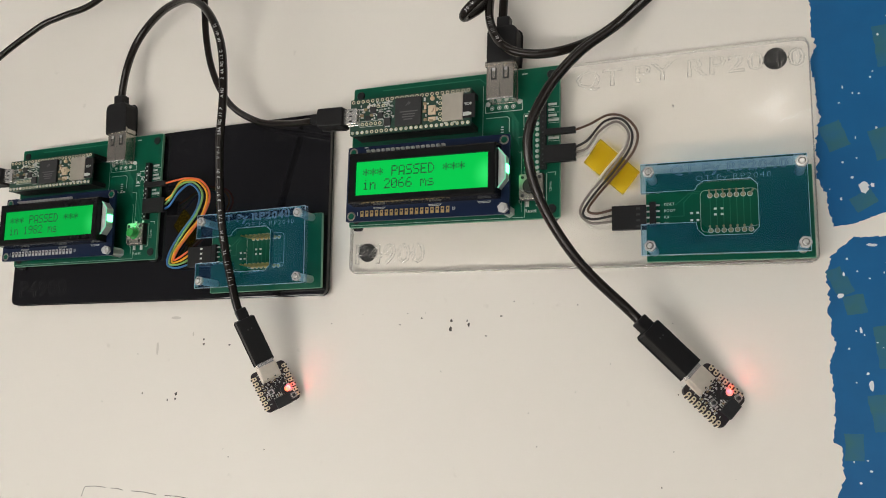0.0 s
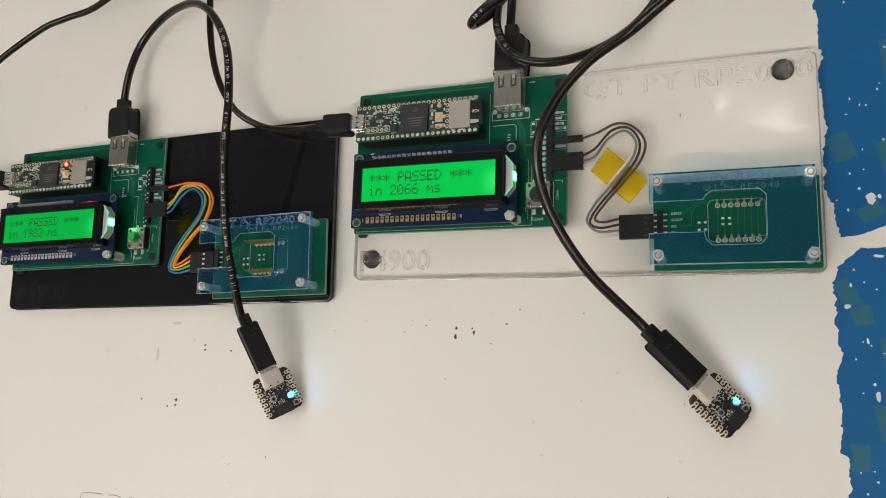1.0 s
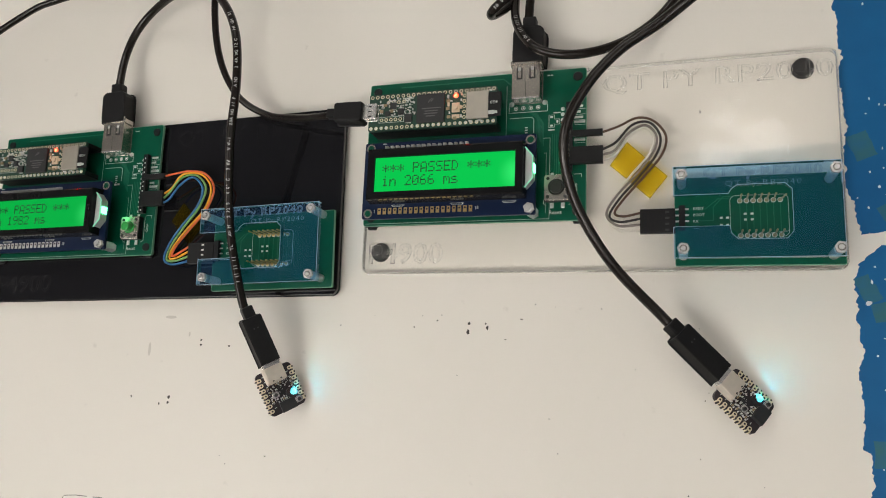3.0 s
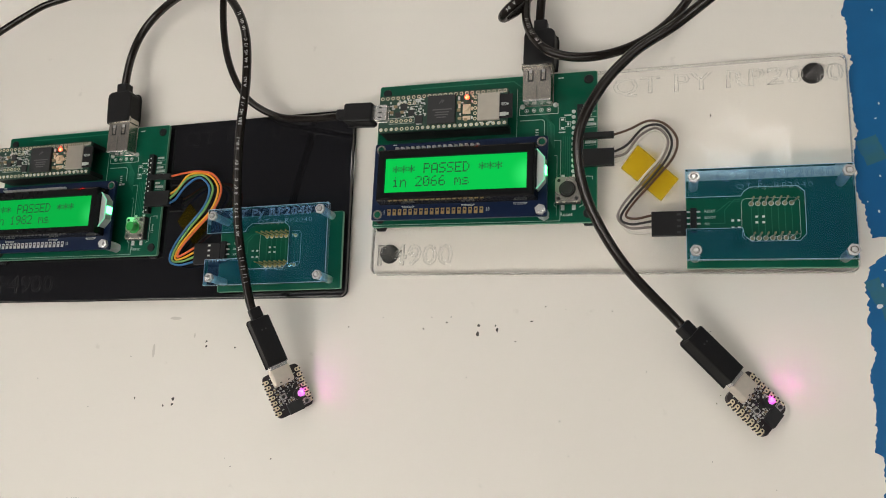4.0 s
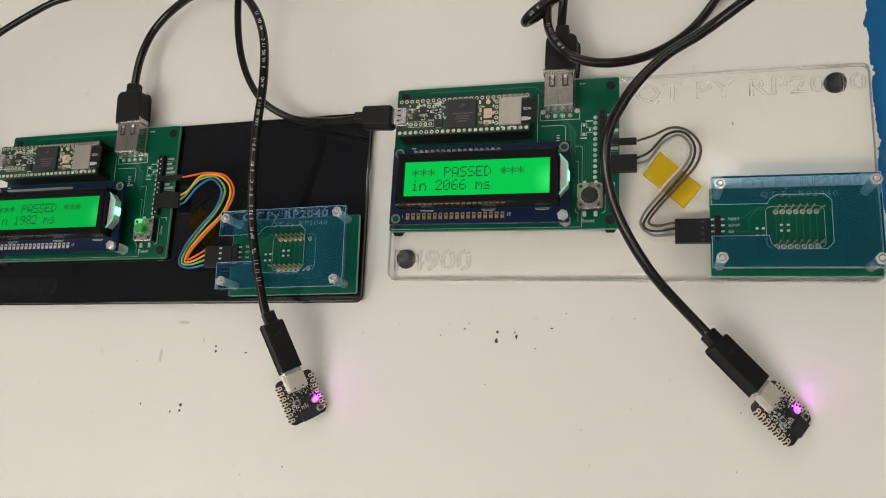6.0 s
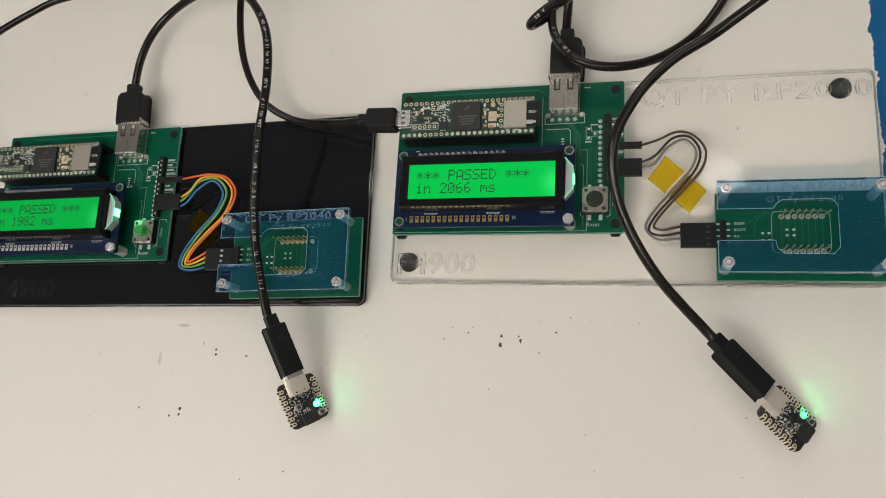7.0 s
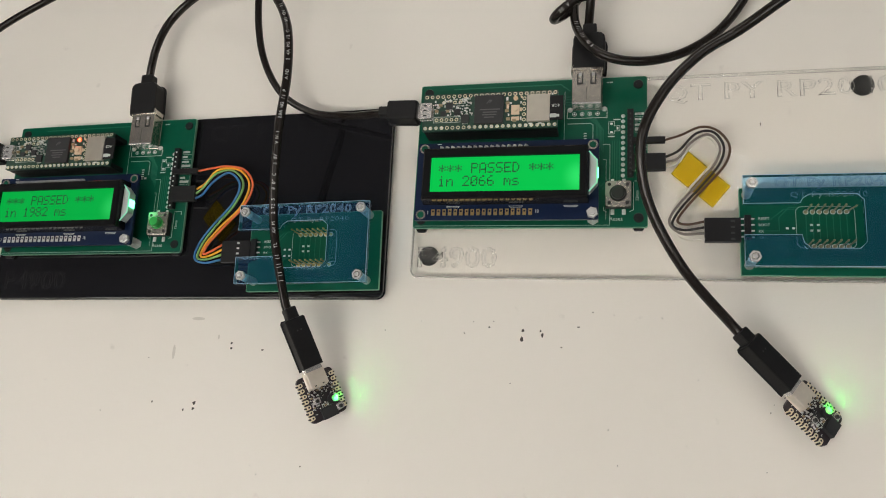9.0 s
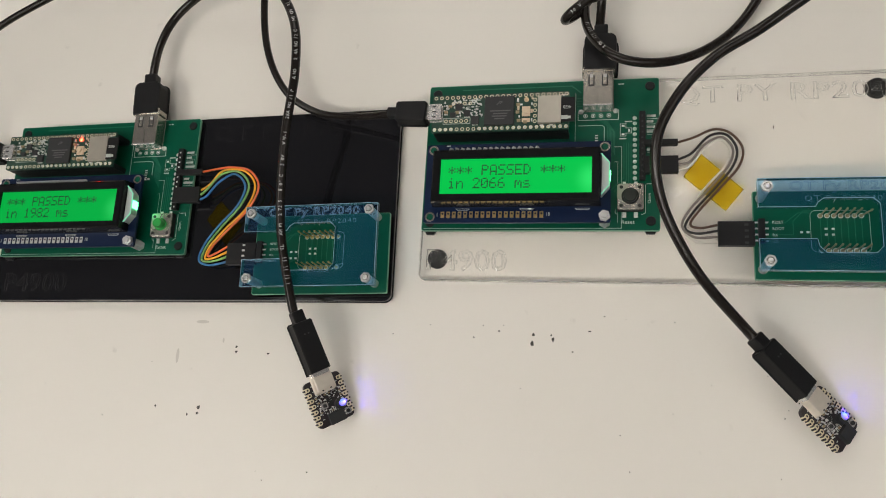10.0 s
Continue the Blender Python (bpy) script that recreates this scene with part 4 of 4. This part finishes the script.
    h3 = part("housing", box(BM(), 120.8, 135.0, -10.7, -0.4, 8.4, 11.2, 0.15) if not left else box(BM(), 121.8, 136.4, -9.4, 1.0, 8.4, 11.2, 0.15), BLACK, w, "black connector housing")
    slots = BM()
    for i in range(4):
        y = (-1.9 if not left else -0.2) - i * 2.54
        box(slots, (131 if not left else 129.6), (132.6 if not left else 131.0), y - 0.45, y + 0.45, 11.19, 11.23)
    part("latch_window", slots, CHIP if not left else TIN, h3)
    if not left:
        cols = ("brown", "black", "grey", "white")
        starts = [(105.4, 35.0, 10.3), (105.5, 27.2, 10.3), (105.5, 24.8, 10.3), (105.5, 22.4, 10.3)]
        mids = [[(112, 36.8, 11.0), (120, 40.0, 11.5), (127.9, 38.8, 11), (132.9, 32.0, 9.5), (131.2, 24.0, 8)], [(111, 29.6, 11.5), (118, 37.0, 11.5), (125.4, 38.2, 10.5), (129.6, 32.0, 9), (128.0, 24.6, 7.4)],
                [(110.5, 26.2, 11), (116, 33.4, 10.6), (122.6, 37.0, 9.6), (127.4, 32.5, 8.4), (125.8, 25.6, 7.0)], [(110.5, 24.4, 10), (115.6, 31.4, 9.8), (121.6, 35.8, 8.8), (125.8, 32.2, 7.6), (124.2, 25.8, 6.6)]]
        lows = [[(122.4, 15.4, 5.9), (114.0, 5.6, 6.6), (110.2, -0.8, 8.0), (114.0, -2.8, 9.2)], [(120.6, 15.6, 5.9), (112.0, 5.4, 6.8), (108.0, -2.2, 8.0), (112.5, -5.2, 9.2)],
                [(118.8, 16.0, 5.9), (110.6, 6.4, 7.2), (106.8, -1.6, 8.6), (111.6, -6.8, 9.4)], [(117.2, 16.4, 5.9), (110.0, 6.7, 6.6), (107.0, -2.0, 8.0), (112.0, -8.6, 9.4)]]
        ends = [(120.8, -1.7 - i * 2.54, 9.8) for i in range(4)]
    else:
        cols = ("orange", "yellow", "green", "blue")
        starts = [(104.0, 37.4, 10.4), (104.2, 27.9, 10.4), (104.2, 25.6, 10.4), (104.2, 23.2, 10.4)]
        mids = [[(113, 38.0, 12), (122, 37.4, 15), (132.5, 35.0, 16), (137.2, 27.5, 15), (132.6, 17.5, 13)], [(109, 30.6, 11), (117, 36.2, 14), (129, 35.2, 15.5), (134.8, 28.0, 14.5), (130.6, 17.6, 12.5)],
                [(108, 28.4, 11), (115.5, 34.6, 13), (125, 35.2, 14.5), (130.6, 28.6, 13.5), (126.4, 19.0, 12)], [(108, 24.8, 11), (114.0, 31.0, 12), (122.5, 34.2, 14), (128.0, 28.6, 13), (124.4, 20.0, 11)]]
        lows = [[(121.6, 8.0, 11), (113.6, 0.2, 9.6), (111.2, -4.8, 9.2), (115.6, -3.4, 9.4)], [(119.8, 8.4, 10.6), (112.0, 0.4, 9.2), (109.8, -5.8, 9.0), (114.8, -5.6, 9.2)],
                [(117.2, 9.4, 10), (110.0, 0.6, 8.8), (108.0, -6.4, 8.8), (113.6, -7.4, 9.0)], [(115.2, 10.0, 9.4), (108.2, 1.2, 8.4), (106.4, -6.6, 8.6), (112.4, -9.2, 9.0)]]
        ends = [(121.8, -0.2 - i * 2.54, 9.8) for i in range(4)]
    keep = 0.85 if left else 0.7
    mean = [tuple(sum(md[k][a] for md in mids) / 4 for a in range(3)) for k in range(5)]
    mids = [[tuple(p * keep + q * (1 - keep) for p, q in zip(md[k], mean[k])) if k > 1 else md[k] for k in range(5)] for md in mids]
    runs = []
    for c, s, md, lw, e in zip(cols, starts, mids, lows, ends):
        runs.append(spline([s, *md, *lw, e], 0.6))
        part("wire", tube(BM(), runs[-1], 0.56, 8), WIRE[c], w, c + " insulated wire", smooth=True)
    tp = thing("tape_strip", "dark amber tape strip on the black plate" if left else "yellow tape strip stuck on the clear plate", "tape", m, "tape strips")
    o = [(115.3, 31.6), (107.9, 21.2), (124.7, 5.6), (132.2, 15.2)] if not left else [(112.5, 24.0), (106.0, 14.5), (117.5, 1.5), (125.0, 11.0)]
    bm, nu, nv = BM(), 34, 20
    grid = []
    for a in range(nu + 1):
        row = []
        for b in range(nv + 1):
            u, v = a / nu, b / nv
            x = (o[0][0] * (1 - v) + o[1][0] * v) * (1 - u) + (o[3][0] * (1 - v) + o[2][0] * v) * u
            y = (o[0][1] * (1 - v) + o[1][1] * v) * (1 - u) + (o[3][1] * (1 - v) + o[2][1] * v) * u
            z = 5.13 + 0.12 * noise.noise(Vector((x * 0.3, y * 0.3, 4))) ** 2
            row.append(bm.verts.new((x, y, z)))
        grid.append(row)
    for a in range(nu):
        for b in range(nv):
            bm.faces.new((grid[a][b], grid[a][b + 1], grid[a + 1][b + 1], grid[a + 1][b]))
    bmesh.ops.solidify(bm, geom=bm.faces[:], thickness=0.06)
    part("strip", bm, TAPE_DARK if left else TAPE, tp, smooth=True)
    return w


# ---- cables ----
def print_along(bm, pts, text, size, start, gap, tilt=(0, 0, 1), lift=0.0, flip=False, r=2.0):
    """Small lettering set along a cable, on the side that faces up."""
    fr = frames(pts)
    acc, run = [0.0], 0.0
    for a, b in zip(pts, pts[1:]):
        run += (b - a).length
        acc.append(run)
    pos = start
    look_at = Vector(tilt).normalized()
    for ch in text:
        k = max(i for i, d in enumerate(acc) if d <= pos) if pos < acc[-1] else len(acc) - 1
        q, tg, s, u = fr[k]
        nrm = (look_at - tg * look_at.dot(tg)).normalized()
        ax = -tg if flip else tg
        up = nrm.cross(ax)
        if ch != " ":
            m = Matrix(((ax.x, up.x, nrm.x, 0), (ax.y, up.y, nrm.y, 0), (ax.z, up.z, nrm.z, 0), (0, 0, 0, 1)))
            lt = letters(ch, size, Matrix.Identity(4), depth=0.05)
            lo, hi = min(v.co.x for v in lt.verts), max(v.co.x for v in lt.verts)
            mid, fit = (lo + hi) / 2, min(1.0, 0.8 * gap / max(hi - lo, 0.01))
            lt.transform(Matrix.Translation(q + nrm * (r - 0.02)) @ m @ Matrix.Diagonal((fit, 1, 1, 1)) @ Matrix.Translation((-mid, -size / 2, 0)))
            join(bm, lt)
        pos += gap
    return bm


def cable(label, ctrl, r=2.0, text="", backwards=False, **kw):
    t = thing("usb_cable", label, "cable", None, "usb cables")
    pts = spline(ctrl)
    part("cord", tube(BM(), pts, r, 16), CABLE, t, smooth=True)
    if text:
        part("print", print_along(BM(), list(reversed(pts)) if backwards else pts, text, **kw, r=r), PRINT, t, "small grey printed text")
    return t


def plug_a(parent, m):
    """Moulded rectangular plug, pointing along -y from its own origin at the socket's mouth."""
    b = part("plug_body", prism(BM(), [(-6.9, 0), (6.9, 0), (7.1, 3), (7.1, 14.2), (6.7, 15.9), (5.6, 17.0), (4.4, 17.4), (-4.4, 17.4), (-5.6, 17.0), (-6.7, 15.9), (-7.1, 14.2), (-7.1, 3)], -4.2, 4.2, 0.9), PLUG, parent, "black moulded plug body", m=m)
    part("strain_relief", box(BM(), -3.1, 3.1, 17.0, 22.6, -2.8, 2.8, 0.9), PLUG, b)
    part("plug_shell", box(BM(), -6.0, 6.0, -4.5, 0.2, -2.3, 2.3, 0.2), STEEL, b)
    return b


def plug_c(parent, m):
    """Small moulded plug: the board end lies towards -y from its origin."""
    b = part("plug_body", prism(BM(), [(-4.7, -0.6), (4.7, -0.6), (4.7, 21.6), (4.2, 22.2), (-4.2, 22.2), (-4.7, 21.6)], -3.05, 3.05, 0.6), PLUG, parent, "black moulded plug body", m=m)
    part("strain_relief", box(BM(), -2.7, 2.7, 22.0, 27.4, -2.6, 2.6, 0.7), PLUG, b)
    for x in (-0.9, 0.9):
        part("dimple", cyl(BM(), 0, 0, 3.03, 3.08, 0.4, 10), CHIP, b, m=mmpose(x, 16.5, 0))
    part("plug_shell", prism(BM(), rounded(-4.1, 4.1, -3.2, 0.3, 0.3, 2), -1.2, 1.2, 0.3), STEEL, b)
    return b


def plug_micro(parent, m):
    b = part("plug_body", prism(BM(), [(-13.4, -4.5), (-0.8, -4.7), (0, -4.2), (0, 4.2), (-0.8, 4.7), (-13.4, 4.5), (-14.2, 3.6), (-14.2, -3.6)], -3.3, 3.3, 0.8), PLUG, parent, "black moulded plug body", m=m)
    part("strain_relief", box(BM(), -18.5, -13.8, -2.2, 2.2, -2.1, 2.1, 0.7), PLUG, b)
    part("plug_shell", box(BM(), -0.2, 5.2, -3.4, 3.4, -1.1, 1.1, 0.15), STEEL, b)
    return b


# ---- the two little boards that carry the coloured lamps ----
def qt_board(m):
    t = thing("mini_board", "tiny black microcontroller board with castellated gold edges and a coloured lamp", "circuit board", m, "mini boards")
    o = rounded(-8.9, 8.9, -10.4, 10.4, 2.2, 5)
    part("board", prism(BM(), o, -0.8, 0.8), PCB_BLACK, t)
    tab = BM()
    prism(tab, [(-9.08, -0.92), (-7.3, -0.92), (-6.6, -0.5), (-6.6, 0.5), (-7.3, 0.92), (-9.08, 0.92)], -0.84, 0.9)
    notch = BM()
    cyl(notch, -9.06, 0, -0.9, 0.94, 0.4, 12)
    cyl(notch, -7.55, 0, 0.8, 0.94, 0.42, 12)
    p0 = part("edge_pad", tab, PALE, t, m=mmpose(0, 7.4, 0))
    n0 = part("edge_notch", notch, CHIP, t, m=mmpose(0, 7.4, 0))
    for i in range(7):
        y = 7.4 - i * 2.54
        if i:
            again(p0, 0, y)
            again(n0, 0, y)
        again(p0, 0, y, 0, 180)
        again(n0, 0, y, 0, 180)
    soc = part("usb_c_socket", prism(BM(), rounded(-4.5, 4.5, 4.2, 11.6, 0.6, 3), 0.8, 4.0, 0.7), SHELL, t, "steel socket shell")
    for x in (-2.2, 1.6):
        part("socket_notch", box(BM(), x - 0.3, x + 0.5, 4.6, 5.1, 3.98, 4.05), CHIP, soc)
    part("flash_chip", box(BM(), -3.4, 3.8, -10.5, -5.5, 0.8, 2.6, 0.15), CHIP, t, "black chip")
    part("processor", box(BM(), -1.6, 1.0, -2.6, 1.0, 0.8, 1.5, 0.1), CHIP, t)
    for x, y in ((-3.2, -1.6), (6.0, -7.7)):
        b = part("push_button", prism(BM(), rounded(x - 1.5, x + 1.5, y - 1.3, y + 1.3, 0.4, 2), 0.8, 1.7, 0.1), STEEL, t, "tiny steel push button")
        part("button_cap", cyl(BM(), x, y, 1.7, 2.2, 0.8, 14), CHIP, b)
    small = BM()
    rnd = random.Random(21)
    for i in range(120):
        x, y = rnd.uniform(-6.2, 6.8), rnd.uniform(-5.2, 4.2)
        if abs(x - 3.4) < 2.6 and abs(y + 3.4) < 2.6 or abs(x + 3.2) < 1.8 and abs(y + 1.6) < 1.6:
            continue
        w, h = rnd.choice(((0.6, 0.35), (0.35, 0.6), (0.35, 0.35), (0.3, 0.3)))
        box(small, x - w / 2, x + w / 2, y - h / 2, y + h / 2, 0.8, 1.5)
    tagged(part("small_components", small, TIN, t), kind="stuff")
    for x, y in ((-5.6, 2.6), (-1.2, 2.8), (0.9, 2.9), (5.9, 2.2), (5.6, 0.3), (-5.4, -3.9), (-0.2, -4.6), (-5.2, 0.4)):
        part("capacitor", box(BM(), x - 0.45, x + 0.45, y - 0.3, y + 0.3, 0.8, 1.6, 0.06), TANTAL, t)
    silk = BM()
    for i in range(5):
        stroke(silk, [(-1.6 + i * 0.95, -5.2), (-1.6 + i * 0.95, -3.8)], 0.4, 0.8)
    for i in range(7):
        y = 7.4 - i * 2.54
        stroke(silk, [(-5.8, y + 0.9), (-5.1, y + 0.9)], 0.35, 0.8)
        stroke(silk, [(5.4, y - 1.1), (6.1, y - 1.1)], 0.35, 0.8)
    part("print", silk, SILK, t)
    # lamp: an open-fronted dark mask, added to hide the other hues of the core turning in it
    case = BM()
    cx, cy, ro, ri = 3.4, -3.35, 2.2, 2.0
    half, n = 22.0, 24
    ang = [radians(half + (360 - 2 * half) * k / n) for k in range(n + 1)]
    lo_o = [case.verts.new((cx + ro * math.cos(a), cy + ro * math.sin(a), 0.8)) for a in ang]
    hi_o = [case.verts.new((cx + ro * math.cos(a), cy + ro * math.sin(a), 2.5)) for a in ang]
    lo_i = [case.verts.new((cx + ri * math.cos(a), cy + ri * math.sin(a), 0.8)) for a in ang]
    hi_i = [case.verts.new((cx + ri * math.cos(a), cy + ri * math.sin(a), 2.36)) for a in ang]
    mid_o, mid_i = case.verts.new((cx + 0.35, cy, 2.5)), case.verts.new((cx + 0.35, cy, 2.36))
    for k in range(n):
        case.faces.new((lo_o[k], lo_o[k + 1], hi_o[k + 1], hi_o[k]))
        case.faces.new((hi_i[k], hi_i[k + 1], lo_i[k + 1], lo_i[k]))
        case.faces.new((hi_o[k], hi_o[k + 1], mid_o))
        case.faces.new((hi_i[k + 1], hi_i[k], mid_i))
    part("lamp_mask", case, CHIP, t, "dark mask over all but a wedge of the colour core")
    # added reflector that catches the core's light, standing in for bloom
    tray = prism(BM(), rounded(cx + 1.45, cx + 3.1, cy - 1.9, cy + 1.9, 0.4, 2), 0.8, 1.0)
    part("lamp_reflector", tray, CHIP_WHITE, t, "added white reflector for the lamp")
    # added diffuser that blends the hues and widens the bright spot
    lens, loops = BM(), []
    for k in range(6):
        a = radians(15 * k)
        loops.append([lens.verts.new((cx + 1.05 + 1.5 * math.cos(a) * math.cos(2 * math.pi * q / 24), cy + 1.5 * math.cos(a) * math.sin(2 * math.pi * q / 24), 2.49 + 1.15 * math.sin(a))) for q in range(24)])
    for a, b in zip(loops, loops[1:]):
        for q in range(24):
            lens.faces.new((a[q], a[(q + 1) % 24], b[(q + 1) % 24], b[q]))
    lens.faces.new(loops[-1])
    part("lamp_diffuser", lens, LENS, t, "added milky diffuser over the lamp", smooth=True)
    core = BM()
    cyl(core, 0, 0, -0.72, 0.66, 1.93, 48, 1.7)
    led = part("colour_lamp", core, HUE, t, "lamp running through the colours of the rainbow", m=mmpose(cx, cy, 1.6))
    return t, led


HUES = ((0.0, 0.99), (0.05, 0.91), (0.12, 0.85), (0.22, 0.755), (0.31, 0.675), (0.43, 0.62), (0.5, 0.57), (0.58, 0.51), (0.65, 0.455), (0.75, 0.37), (0.80, 0.33), (0.86, 0.17), (0.92, 0.06), (0.97, 0.0), (1.0, 0.0))


def hue_rows(cx, cy):
    """The core turns once for each run through the colours, 1.87 s long."""
    rows = []
    for i in range(101):
        t = i / 10
        turns = (t - 0.05) / 1.872
        whole = math.floor(turns)
        hue = float(np.interp(turns - whole, [a for a, b in HUES], [b for a, b in HUES]))
        rows.append((t, mmpose(cx, cy, 1.6, 0, 0, 360 * (0.5 + whole + 1 - hue))))
    return rows


def blink_rows(x, y, z, on):
    """Turn the bead half over whenever the lamp switches; on is a string of states, ten to the second."""
    rows, ang, prev = [], 0.0 if on[0] == "1" else 180.0, on[0]
    rows.append((0.0, mmpose(x, y, z, ang)))
    for i in range(1, 101):
        t = i / 10
        if on[i] != prev:
            rows.append((t - 0.1, mmpose(x, y, z, ang)))
            rows.append((t - 0.0667, mmpose(x, y, z, ang + 60)))
            rows.append((t - 0.0333, mmpose(x, y, z, ang + 120)))
            ang += 180
            prev = on[i]
        rows.append((t, mmpose(x, y, z, ang)))
    out = []
    for r in rows:
        if out and abs(r[0] - out[-1][0]) < 0.01:
            continue
        out.append(r)
    return out


def states(on_times):
    """Ten states a second from the stretches in which a lamp is on."""
    return "".join("1" if any(a - 0.01 <= i / 10 <= b + 0.01 for a, b in on_times) else "0" for i in range(101))


room()
table()
base_plate(KIT_R, False)
base_plate(KIT_L, True)
main_board(KIT_R, False)
main_board(KIT_L, True)
micro_r, lamp_r = micro_board(KIT_R)
micro_l, lamp_l = micro_board(KIT_L)
lcd_module(KIT_R, ("*** PASSED ***", "in 2066 ms"), False)
lcd_module(KIT_L @ mmpose(-1.5, 1.0, 0), ("*** PASSED ***", "in 1982 ms"), True)
adapter(KIT_R, False)
adapter(KIT_L @ mmpose(0.5, -0.6, 0, 0, 0, 0.7), True)
jumper(KIT_R, False)
jumper(KIT_L, True)

PY_L = mmpose(-42.2, -80.5, 9.6, 19.0, 36.5, 35.2)
PY_R = mmpose(159.2, -78.1, 7.6, 13.0, 31.0, 51.5)
mini_l, hue_l = qt_board(PY_L)
mini_r, hue_r = qt_board(PY_R)
plug_at_l = PY_L @ mmpose(0, 13.8, 2.4)
plug_at_r = PY_R @ mmpose(0, 13.8, 2.4)


def plug_tail(m, d):
    v = m @ Vector((0, d * MM, 0))
    return tuple(c / MM for c in v)


LA = [(-151.9, 70.0, 11.7), (-152.8, 79.0, 11.6), (-154.0, 96.0, 8.4), (-149.5, 110.5, 7.6), (-137.0, 120.0, 11.0), (-118.5, 123.5, 18.3), (-94.7, 119.0, 29.5), (-75.4, 105.3, 38.0), (-63.3, 85.5, 41.5), (-60.6, 61.2, 40.5), (-64.3, 31.3, 35.5), (-65.7, -5.3, 27.3), plug_tail(plug_at_l, 32), plug_tail(plug_at_l, 25)]
ca = cable("black usb cable with printed text, looping to a mini board", LA, 2.05, "||||||| TL  AWM  2725  80\u00b0C  30V  VW-1  28AWG/1P  AND  24AWG/2C  HIGH S|", size=1.5, start=16.0, gap=1.84, tilt=(0.35, -0.15, 1), backwards=True)
plug_a(ca, mmpose(-151.2, 55.5, 11.7, 0, 0, 4))
plug_c(ca, plug_at_l)
RC = [(185, 92, 75), (165, 80, 68), (146.5, 69.2, 62.5), (131.2, 60.7, 56.2), (115.7, 51.0, 55.6), (102.7, 36.8, 54.9), (94.6, 19.5, 50.9), (96.9, -1.7, 41.6), (109.9, -25.6, 30.8), plug_tail(plug_at_r, 32), plug_tail(plug_at_r, 25)]
cr = cable("thick glossy black usb cable running down to a mini board", RC, 2.05)
plug_c(cr, plug_at_r)
LM = [(-15, 47.6, 21.0), (-24, 48.2, 19.8), (-41.0, 50.6, 13.8), (-61.5, 55.1, 10.6), (-78.2, 66.4, 13.6), (-88.2, 89.8, 18.5), (-89.2, 125.7, 24.6), (-80.4, 173.7, 33.4), (-70, 230, 20), (-60, 300, 4)]
cm = cable("thin black usb cable curving into the microcontroller board", LM, 1.75)
plug_micro(cm, mmpose(-3.4, 47.7, 21.2, 0, 0, -2))
RL = [(62, 150, 3), (64.8, 110.3, 8.4), (67.2, 88.0, 15.8), (77.6, 71.4, 22.6), (94.2, 67.5, 20.8), (113.1, 74.7, 12.7), (130.3, 89.4, 5.7), (143.3, 109.3, 4.3), (152.2, 132.1, 4.8), (150, 170, 3)]
cable("black usb cable lying in a loop", RL, 2.05, "|||||||| ADE", size=1.3, start=62, gap=1.7, tilt=(0.3, -0.2, 1))
RS = [(74, 150, 2.2), (70, 118, 4), (63.5, 100, 12), (59.0, 91.2, 20), (57.4, 88.0, 25), (60.0, 88.6, 29.4), (67.2, 93.4, 31.0), (74.0, 98, 28), (80, 112, 20), (84, 140, 6), (84, 190, 2.2)]
cable("black usb cable bent over in a tight hump", RS, 2.05, "30V", size=1.5, start=79, gap=1.8, tilt=(0.3, -0.3, 1))
RU = [(71.9, 88, 12), (73, 104, 13), (74, 130, 9), (74, 190, 3)]
cu = cable("black usb cable plugged into the test board", RU, 2.05)
plug_a(cu, mmpose(72.4, 68.6, 11.7, 0, 0, -1))
TL = [(-241, 33.8, 21.2), (-254, 37, 20.5), (-262.1, 50.0, 23.1), (-257.9, 72.2, 27.6), (-240.3, 97.1, 29.7), (-207.0, 119.4, 26.8), (-188.5, 125.0, 26.0), (-174.0, 129.6, 23.0), (-164.0, 137.5, 19.5), (-152, 152, 13), (-132, 180, 5), (-100, 230, 1.8)]
ct = cable("thin black usb cable trailing over the table", TL, 1.75)
plug_micro(ct, KIT_L @ mmpose(-3.4, 47.7, 21.2))


def motions():
    walk(hue_l, hue_rows(3.4, -3.35))
    walk(hue_r, hue_rows(3.4, -3.35))
    right = states([(0.2, 0.3), (0.5, 0.9), (1.1, 1.5), (1.7, 1.9), (2.3, 2.5), (2.8, 3.0), (3.3, 3.5), (3.7, 4.0), (4.4, 4.4), (4.6, 4.7), (4.9, 5.1), (5.7, 5.9), (6.2, 6.4), (7.1, 7.3), (7.5, 7.7), (7.9, 7.9), (8.1, 8.3), (8.5, 8.5), (8.7, 8.9), (9.1, 9.4), (9.7, 9.8)])
    left = states([(0.4, 0.4), (0.8, 1.0), (1.4, 1.5), (2.2, 2.6), (2.9, 3.1), (3.4, 3.5), (3.7, 4.2), (4.5, 4.6), (5.2, 5.2), (5.5, 5.7), (6.1, 6.3), (6.7, 6.9), (7.3, 7.5), (8.3, 8.5), (8.7, 9.1), (9.4, 9.6), (9.9, 10.0)])
    walk(lamp_r, blink_rows(41.1, 52.9, 20.3, right))
    walk(lamp_l, blink_rows(41.1, 52.9, 20.3, left))


motions()
